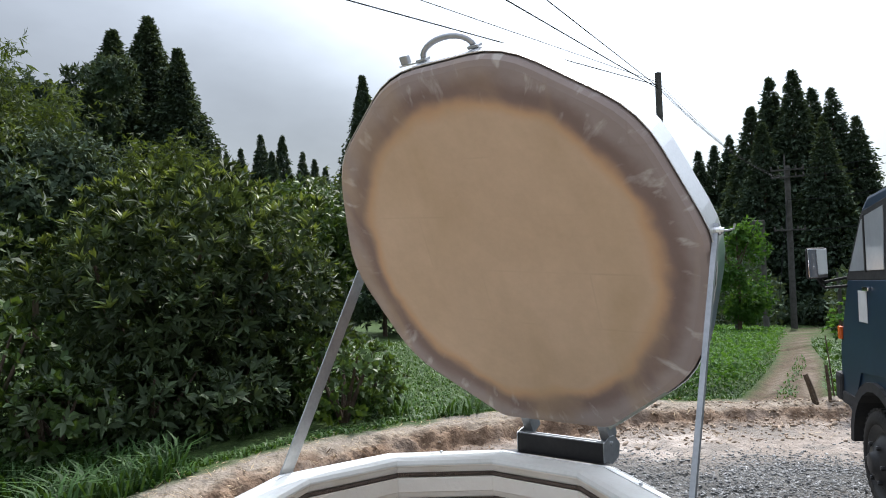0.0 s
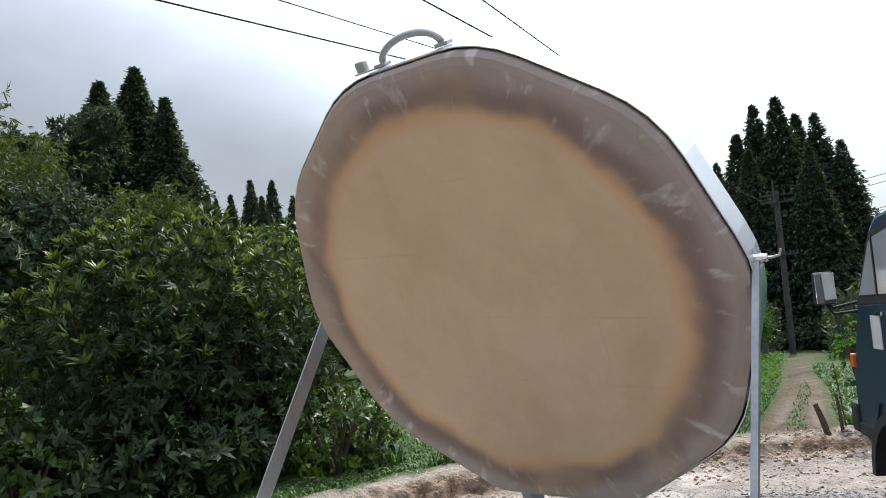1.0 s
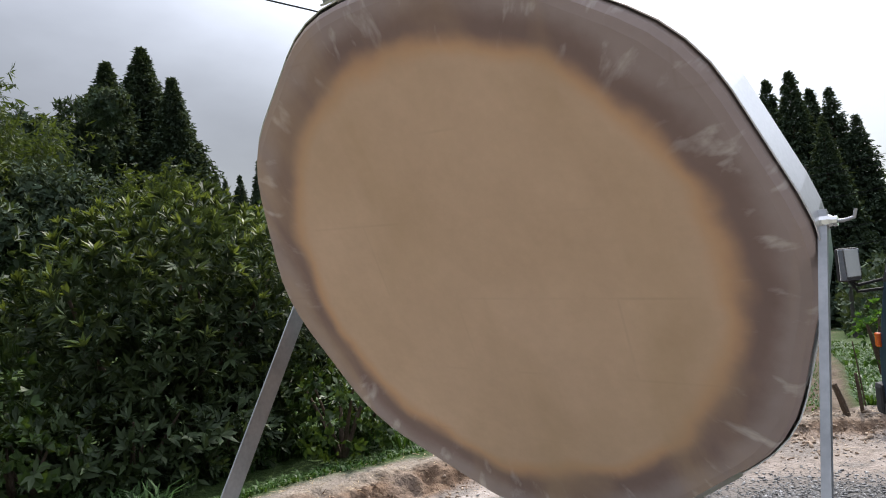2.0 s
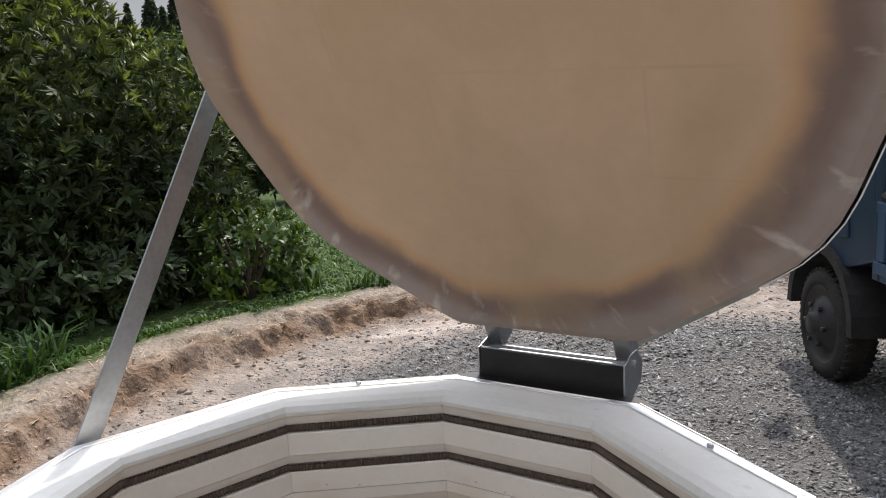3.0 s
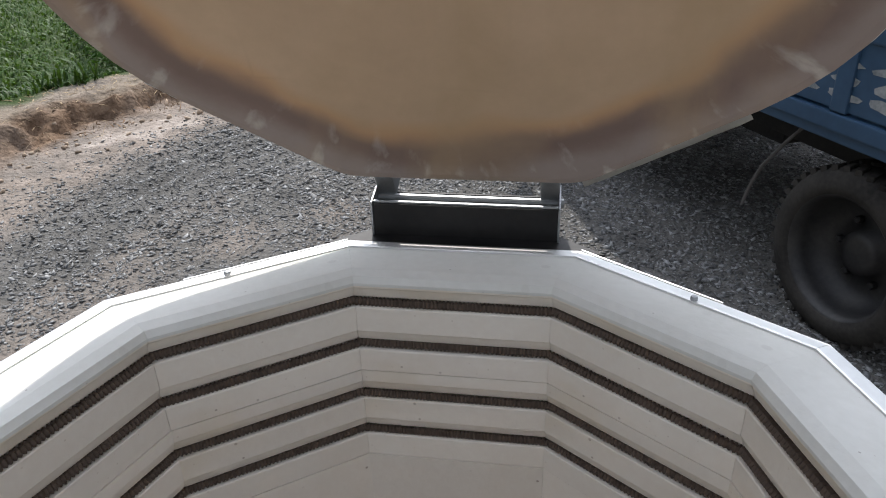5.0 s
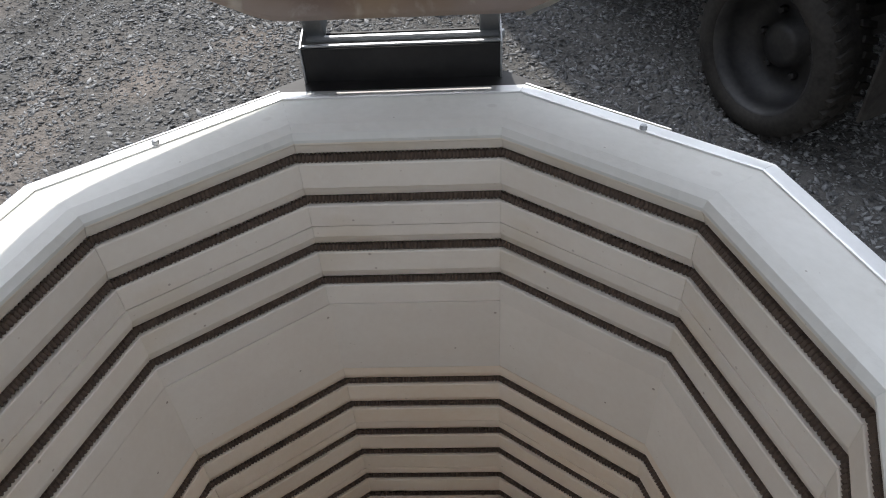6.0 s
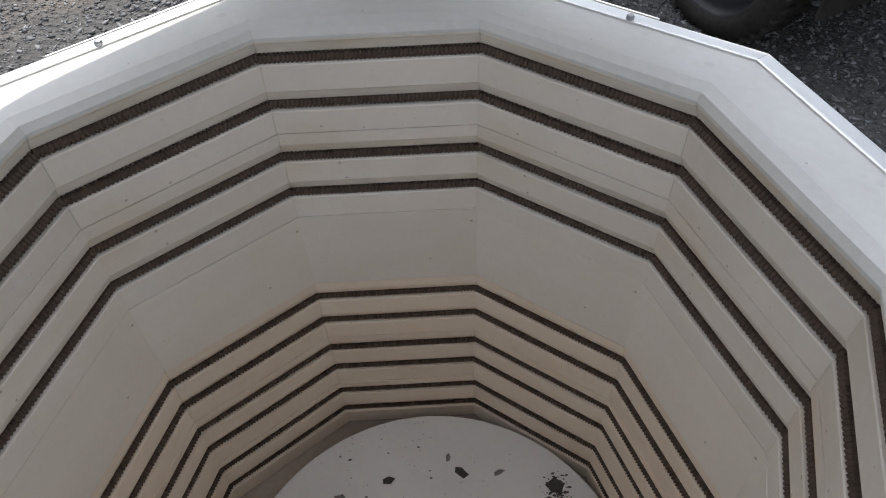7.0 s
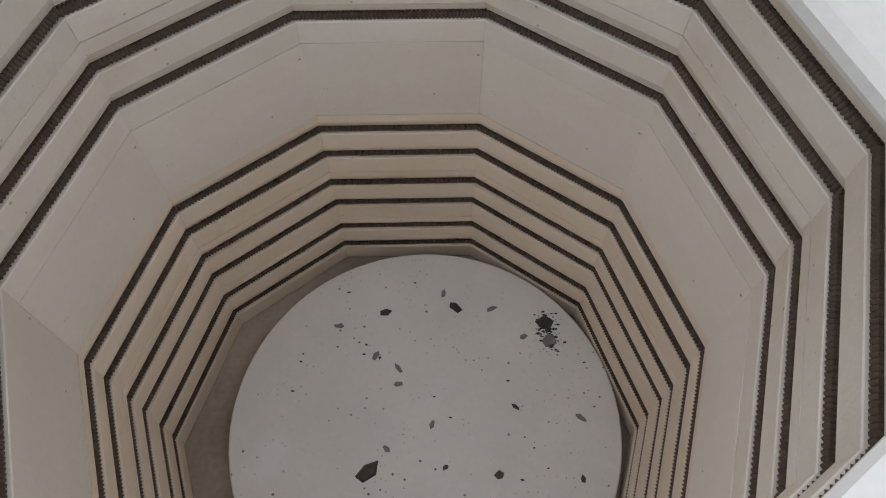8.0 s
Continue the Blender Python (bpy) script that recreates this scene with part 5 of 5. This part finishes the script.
build_leafy_tree(155.3, 38, 15.9, 2.2, 21, LEAF_CEDAR, "dark round-topped tree before the cedars", 0.5, 2600)
build_bamboo(160.6, 24, 20.5, 2.2, 9, 22, "tall pale feathery bamboo behind the bush")
build_bamboo(158.6, 27, 15.6, 2.2, 34, 31, "dense pale green bamboo grove behind the bush")
build_bamboo(148.9, 30, 11.6, 2.0, 30, 32, "rounded light green bamboo grove before the cedars")
build_bamboo(137.0, 34, 9.4, 1.2, 4, 33, "thin pale bamboo beyond the bush")
build_leafy_tree(163.6, 19, 18.0, 2.1, 23, LEAF_BAMBOO, "yellow-green leafy tree behind the bush", 0.3, 2600)
build_leafy_tree(172.0, 12, 19.0, 1.1, 30, LEAF_BAMBOO, "yellow-green leafy tree on the bank", 0.17, 2600)
build_leafy_tree(157.5, 19, 10.5, 2.0, 24, LEAF_CEDAR, "dark leafy tree behind the bush", 0.3, 2400)
build_leafy_tree(139.0, 14, 7.6, 1.3, 26, LEAF_SHRUB, "light green leafy tree behind the bush", 0.2, 1800)
build_leafy_tree(106.4, 24, 3.3, 0.95, 27, LEAF_TEA, "young pale green tree at the field edge", 0.24, 700, "young_tree", 0.12)
build_leafy_tree(133.0, 20, 6.0, 1.6, 28, LEAF_CEDAR, "dark leafy tree at the far edge of the lawn", 0.3, 2200, "leafy_tree", 0.05)
build_leafy_tree(128.5, 22, 5.0, 1.8, 29, LEAF_CEDAR, "dark leafy tree at the far edge of the lawn", 0.3, 2200, "leafy_tree", 0.05)
build_woods_floor()


# ---- poles and wires ----
def build_pole(az, d, el_top, radius, label, arms=(), name="utility_pole", lamp=False):
    x, y, z = place(az, d)
    H = EYE0.z + d * math.tan(radians(el_top)) - z
    ob = thing(name, label, "pole", m=pose(x, y, z, 0, 0, az - 90))
    part("shaft", tube([(0, 0, -0.2), (0, 0, H * 0.5), (0, 0, H)], [radius * 1.25, radius * 1.1, radius], 12), CONCRETE, ob)
    for down, half in arms:
        arm = part("crossarm", box((2 * half, 0.08, 0.09), (0, -radius - 0.04, H - down), 0.01), CONCRETE, ob)
        for k in (-0.95, -0.5, 0.5, 0.95):
            part("insulator", lathe([(0.03, 0), (0.05, 0.05), (0.03, 0.09), (0.045, 0.13), (0.02, 0.18)], 10, Matrix.Translation((k * half, -radius - 0.04, H - down + 0.045))), CONCRETE, arm)
    if lamp:
        part("lamp_head", box((0.5, 0.3, 0.22), (-0.15, -0.1, H + 0.02), 0.05), CONCRETE, ob, "grey floodlight head")
    return Vector((x, y, z + H))


P1 = build_pole(111.3, 24, 13.7, 0.1, "dark utility pole carrying the overhead wires", ())
P2 = build_pole(102.8, 45, 6.2, 0.14, "concrete utility pole with crossarms before the woods", ((0.25, 0.85), (0.65, 0.85), (3.6, 0.8)))
part_top = build_pole(102.95, 45.2, 7.0, 0.04, "thin steel rod on top of the utility pole", (), "pole_rod")
build_pole(104.6, 30, 2.2, 0.09, "slender concrete pole with a floodlight", (), "lamp_pole", True)
build_pole(106.55, 25, -1.0, 0.06, "thin pale concrete post at the field edge", (), "field_post")
build_pole(99.9, 34, -1.4, 0.07, "thin concrete post beside the track", (), "field_post")


def build_wire(a, b, sag, r, label="thin black overhead wire"):
    a, b = Vector(a), Vector(b)
    pts = [a.lerp(b, i / 16) - Vector((0, 0, 4 * sag * (i / 16) * (1 - i / 16))) for i in range(17)]
    ob = part("overhead_wire", tube(pts, r, 5), CABLE)
    tagged(ob, label, "wire", "overhead wires")


def far_point(az, el, d):
    return EYE0 + d * Vector((math.cos(radians(az)), math.sin(radians(az)), math.tan(radians(el))))


WIRES = [(135.1, 20.3, 0.013, 0.4), (129.2, 20.2, 0.009, 0.3), (122.5, 19.9, 0.014, 0.5), (119.4, 19.7, 0.012, 0.45)]
for az, el, r, drop in WIRES:
    start = P1 - Vector((0, 0, drop))
    build_wire(start, start.lerp(far_point(az, el, 12), 1.7), 0.0, r)
    build_wire(P1 - Vector((0, 0, drop)), P2 - Vector((0.6 - drop, 0, 0.3 + drop)), 0.5, 0.008)
for down, dz in ((0.2, 0.0), (0.6, 0.1), (1.9, -0.4), (3.6, 0.2), (4.6, 0.3)):
    build_wire(P2 - Vector((0, 0.2, down)), far_point(93, 7.5 - 1.25 * down, 44), 0.4, 0.014)
build_wire(P2 - Vector((0, 0, 2.0)), far_point(112, 0.5, 50), 0.3, 0.014)
build_wire(P2 - Vector((0, 0, 1.5)), far_point(103.9, -5.0, 43), 0.0, 0.014, "steel guy wire of the utility pole")


# ---- stumps beside the track ----
def build_stake(x, y, h, lean, r, seed):
    rnd = random.Random(seed)
    z = float(ground_height(np.array([x]), np.array([y]))[0])
    bm = tube([(0, 0, -0.05), (lean * 0.5, 0.01, h * 0.5), (lean, 0, h)], [r, r * 0.9, r * 0.75], 8)
    ob = part("cut_stake", bm, BARK)
    ob.matrix_basis = Matrix.Translation((x, y, z)) @ Matrix.Rotation(rnd.uniform(0, 0.4), 4, "Z")
    tagged(ob, "short weathered cut stake standing in the bank", "stake", "cut stakes")


for i, (x, y, h, lean, r) in enumerate([(-0.88, 7.1, 0.3, -0.1, 0.032), (-0.76, 7.1, 0.36, -0.03, 0.018), (-0.58, 7.12, 0.28, 0.02, 0.03), (-0.62, 7.3, 0.55, 0.05, 0.008), (-0.78, 7.4, 0.62, -0.06, 0.007)]):
    build_stake(x, y, h, lean, r, i)
build_shrub(99.3, 8.6, 0.22, 0.6, 60, LEAF_TEA, "small leafy sapling beside the track", 9, 0.07, 0.045, "sapling", 0.35)


# ---- the truck ----
def build_truck():
    u = Vector((-0.4447, 0.8957, 0)).normalized()
    left = Vector((-u.y, u.x, 0))
    m = Matrix(((u.x, left.x, 0, 0.098), (u.y, left.y, 0, 4.08), (0, 0, 1, 0), (0, 0, 0, 1)))
    truck = thing("flatbed_truck", "dark blue small flatbed truck parked on the gravel", "truck", m=m)
    W = 1.68
    FW, RW, R = 0.16, -2.185, 0.32

    def side(outline, y0, y1, bevel=0.0):
        bm = bmesh.new()
        return add_prism(bm, None, [(x, y0, z) for x, z in outline], [(x, y1, z) for x, z in outline], bevel)

    arch = [(FW + 0.42 * math.cos(a), 0.36 + 0.42 * math.sin(a)) for a in [math.pi * i / 10 for i in range(11)]]
    body = [(0.80, 0.60), (0.84, 0.70), (0.82, 0.98), (0.61, 1.46), (0.27, 1.90), (0.17, 1.96), (-0.30, 2.01), (-0.38, 1.97), (-0.45, 0.80)] + [(x, z) for x, z in arch[::-1] if z > 0.4 and (x > 0 or z > 0.62)]
    cab = part("cab", side(body, -W + 0.02, -0.02, 0.02), PAINT_BLUE, truck, "dark blue painted cab")
    part("door", side([(0.70, 0.66), (0.72, 1.0), (0.56, 1.43), (-0.12, 1.45), (-0.16, 0.88), (0.40, 0.84), (0.50, 0.66)], -0.024, -0.008, 0.006), PAINT_BLUE, cab)
    part("window_frame", side([(0.60, 1.43), (0.26, 1.87), (-0.16, 1.93), (-0.12, 1.45)], -0.03, -0.010, 0.004), CHASSIS, cab, "black rubber window frame")
    part("side_window", side([(0.52, 1.49), (0.27, 1.81), (0.23, 1.83), (0.23, 1.50)], -0.02, -0.006), GLASS, cab, "side glass with the pale sky beyond painted in")
    part("side_window", side([(0.20, 1.50), (0.20, 1.84), (-0.11, 1.885), (-0.08, 1.51)], -0.02, -0.006), GLASS, cab, "side glass with the pale sky beyond painted in")
    part("window_trim", box((0.02, 0.012, 0.36), (0.215, -0.006, 1.67), 0.003), CHASSIS, cab)
    part("windscreen", side([(0.615, 1.475), (0.29, 1.885), (0.305, 1.895), (0.63, 1.48)], -W + 0.12, -0.12), GLASS, cab, "windscreen with the pale sky beyond painted in")
    handle = part("door_handle", box((0.10, 0.02, 0.026), (0.20, 0.002, 1.385), 0.006), CHROME, cab, "chrome door handle")
    part("door_panel", box((0.15, 0.004, 0.20), (0.29, -0.004, 1.27), 0.001), WHITE_PAINT, cab, "plain white notice panel")
    part("turn_signal", box((0.05, 0.03, 0.09), (0.775, -0.012, 1.06), 0.01), ORANGE, cab, "orange turn signal")
    part("bumper", box((0.14, W, 0.20), (0.85, -W / 2, 0.68), 0.03), CHASSIS, truck, "black front bumper")
    part("wheel_arch", side([(FW + 0.45 * math.cos(a), 0.36 + 0.45 * math.sin(a)) for a in [math.pi * i / 12 for i in range(13)]] + [(FW + 0.39 * math.cos(a), 0.36 + 0.39 * math.sin(a)) for a in [math.pi * (12 - i) / 12 for i in range(13)]], -0.2, 0.006), CHASSIS, truck)
    part("lower_trim", box((0.30, 0.02, 0.08), (0.62, -0.012, 0.62), 0.01), CHASSIS, truck)
    # mirror
    mir = part("mirror", box((0.05, 0.135, 0.21), (0.60, 0.17, 1.55), 0.022), CHASSIS, truck, "large rectangular door mirror")
    part("mirror_glass", box((0.006, 0.12, 0.192), (0.572, 0.17, 1.55), 0.002, Matrix.Rotation(radians(2.5), 4, "Y")), MIRROR, mir)
    part("mirror_arm", tube([(0.60, -0.03, 1.45), (0.62, 0.12, 1.42), (0.60, 0.17, 1.46)], 0.01, 8), CHASSIS, mir)
    part("mirror_arm", tube([(0.62, -0.03, 1.39), (0.63, 0.12, 1.38), (0.60, 0.17, 1.45)], 0.01, 8), CHASSIS, mir)
    # chassis under the bed
    part("chassis_rail", box((3.4, 0.12, 0.18), (-1.2, -0.45, 0.58), 0.01), CHASSIS, truck)
    part("chassis_rail", box((3.4, 0.12, 0.18), (-1.2, -W + 0.45, 0.58), 0.01), CHASSIS, truck)
    part("axle", tube([(RW, -W + 0.2, R), (RW, -0.2, R)], 0.07, 10), CHASSIS, truck)
    part("axle", tube([(FW, -W + 0.2, R), (FW, -0.2, R)], 0.05, 10), CHASSIS, truck)
    part("underfloor", box((2.4, W - 0.2, 0.05), (-1.7, -W / 2, 0.70), 0.005), CHASSIS, truck)
    tank = part("toolbox", box((0.36, 0.30, 0.28), (-0.70, -0.22, 0.44), 0.01), CHASSIS, truck)
    part("toolbox_face", box((0.22, 0.008, 0.15), (-0.66, -0.066, 0.47), 0.004), WHITE_PAINT, tank, "white painted tank plate")
    part("battery_box", box((0.30, 0.28, 0.24), (-1.20, -0.62, 0.52), 0.015), CHASSIS, truck)
    # bed
    part("bed_floor", box((2.4, W, 0.07), (-1.70, -W / 2, 0.755), 0.006), PAINT_SIDE, truck)
    for y in (0.0, -W):
        gate = part("dropside", box((2.4, 0.035, 0.26), (-1.70, y - 0.012, 0.96), 0.006), PAINT_SIDE, truck, "weathered blue dropside")
        part("top_rail", box((2.4, 0.05, 0.05), (-1.70, y - 0.01, 1.085), 0.008), PAINT_SIDE, gate)
        part("bottom_rail", box((2.4, 0.055, 0.06), (-1.70, y - 0.008, 0.79), 0.008), PAINT_SIDE, gate)
        for k in range(7):
            part("rib", box((0.07, 0.05, 0.25), (-0.56 - 0.38 * k, y - 0.008, 0.95), 0.006), PAINT_SIDE, gate)
    part("tailgate", box((0.035, W, 0.32), (-2.92, -W / 2, 0.94), 0.006), PAINT_SIDE, truck)
    part("front_guard", box((0.05, W, 1.35), (-0.50, -W / 2, 1.42), 0.01), PAINT_BLUE, truck, "blue bulkhead behind the cab")
    part("guard_post", box((0.07, 0.07, 1.4), (-0.50, -0.03, 1.42), 0.01), PAINT_BLUE, truck)
    part("latch", tube([(-0.50, 0.0, 1.55), (-0.47, 0.03, 1.56), (-0.41, 0.03, 1.56)], 0.01, 8), CHROME, truck)
    part("cover_roll", tube([(-0.55, -0.01, 1.135), (-1.2, 0.0, 1.13), (-1.9, -0.01, 1.13), (-2.85, 0.0, 1.135)], 0.028, 10), RUBBER, truck, "rolled dark edge of the cover")
    bm = bmesh.new()
    cols = 40
    rows = [(-0.02, 1.14), (-0.035, 1.35), (-0.05, 1.62), (-0.16, 1.78), (-0.5, 1.86), (-W / 2, 1.9), (-W + 0.5, 1.86), (-W + 0.1, 1.74), (-W + 0.03, 1.14)]
    grid = [[bm.verts.new((-0.56 - 1.22 * i / cols, y + 0.012 * math.sin(1.9 * i) * (0 < j < 8), z + 0.012 * math.sin(1.3 * i + j))) for i in range(cols + 1)] for j, (y, z) in enumerate(rows)]
    for a, b in zip(grid, grid[1:]):
        for i in range(cols):
            bm.faces.new((a[i], a[i + 1], b[i + 1], b[i]))
    bm.faces.new([r[0] for r in grid])
    bm.faces.new([r[-1] for r in grid][::-1])
    bmesh.ops.recalc_face_normals(bm, faces=bm.faces[:])
    part("load_cover", bm, GREEN_CLOTH, truck, "dark green sheet over the load", True)
    # unreadable peeling painted signs, as plain bars
    rnd = random.Random(8)
    for k in range(4):
        bm = bmesh.new()
        cx = -1.90 - 0.175 * k
        for dx, dz, w, h in ((0.01, 0.05, 0.13, 0.03), (-0.01, 0.0, 0.12, 0.035), (0.0, -0.05, 0.14, 0.03)):
            n = 10
            edge = [(cx + dx + w * 0.5 * math.cos(2 * math.pi * i / n) * rnd.uniform(0.75, 1.3), 0.932 + dz + h * 0.5 * math.sin(2 * math.pi * i / n) * rnd.uniform(0.6, 1.5)) for i in range(n)]
            add_prism(bm, None, [(x, 0.0052, z) for x, z in edge], [(x, 0.0075, z) for x, z in edge])
        part("painted_sign", bm, PALE_PAINT, truck, "pale peeling painted sign on the dropside")
    part("mud_flap", box((0.012, 0.34, 0.38), (RW - 0.45, -0.18, 0.47), 0.004), RUBBER, truck, "black rubber mud flap")
    # unseen block, added to cut the skylight from the far side
    part("skylight_block", box((1.0, 0.36, 0.34), (-1.25, -W + 0.28, 0.46), 0.03), CHASSIS, truck, "unseen dark block added to keep skylight from under the truck")
    # unseen far-side flap, also added to darken the ground under the bed
    part("mud_flap", box((0.012, 0.34, 0.38), (RW - 0.45, -W + 0.18, 0.47), 0.004), RUBBER, truck, "black rubber mud flap")
    part("rear_crossbar", box((0.08, W - 0.1, 0.1), (-2.86, -W / 2, 0.66), 0.01), CHASSIS, truck)
    part("fender_rod", tube([(-1.91, -0.06, 0.74), (-1.85, -0.02, 0.64), (-1.78, 0.0, 0.53), (-1.74, 0.005, 0.44), (-1.715, 0.01, 0.34)], 0.007, 7), CONCRETE, truck)
    # wheels
    def wheel(x, y, flip, deep):
        t = Matrix.Translation((x, y, R)) @ Matrix.Rotation(-math.pi / 2, 4, "X")
        if flip:
            t = t @ Matrix.Rotation(math.pi, 4, "X")
        hub = new("wheel")
        hub.parent, hub.matrix_basis = truck, t
        hub["label"] = "dusty truck wheel"
        w = 0.10
        prof = [(0.228, w * 0.86), (0.236, w * 0.97), (0.26, w), (R - 0.045, w * 0.98), (R - 0.012, w * 0.86), (R, w * 0.62), (R, -w * 0.62), (R - 0.012, -w * 0.86), (R - 0.045, -w * 0.98), (0.26, -w), (0.228, -w * 0.86)]
        part("tyre", lathe(prof, 56, closed=True), RUBBER, hub, "worn black tyre", True)
        if deep:
            rim = [(0.232, w * 0.9), (0.222, w * 0.86), (0.215, w * 0.3), (0.19, -w * 0.55), (0.085, -w * 0.6), (0.08, -w * 0.1), (0.05, 0.0), (0.01, 0.0)]
        else:
            rim = [(0.232, w * 0.9), (0.222, w * 0.86), (0.195, w * 0.55), (0.16, w * 0.7), (0.11, w * 1.2), (0.07, w * 1.25), (0.06, w * 1.5), (0.01, w * 1.5)]
        part("rim", lathe(rim, 48, front_cap=False), RIM_METAL, hub, "dark painted steel rim", True)
        bm = bmesh.new()
        for k in range(40):
            a = 2 * math.pi * k / 40
            for sgn in (-1, 1):
                add_box(bm, (0.03, 0.022, 0.06), (0, 0, 0), 0, Matrix.Rotation(a + 0.04 * sgn, 4, "Z") @ Matrix.Translation((R - 0.004, 0, sgn * 0.052)) @ Matrix.Rotation(0.35 * sgn, 4, "X"))
        part("tread", bm, RUBBER, hub)
        for k in range(6):
            a = 2 * math.pi * k / 6
            z = -w * 0.55 if deep else w * 1.1
            part("wheel_nut", lathe([(0.014, 0), (0.014, 0.02), (0.01, 0.025)], 6, Matrix.Translation((0.12 * math.cos(a), 0.12 * math.sin(a), z))), RIM_METAL, hub)

    for y, flip in ((-0.11, False), (-W + 0.11, True)):
        wheel(FW, y, flip, False)
        wheel(RW, y, flip, True)
    return truck


build_truck()
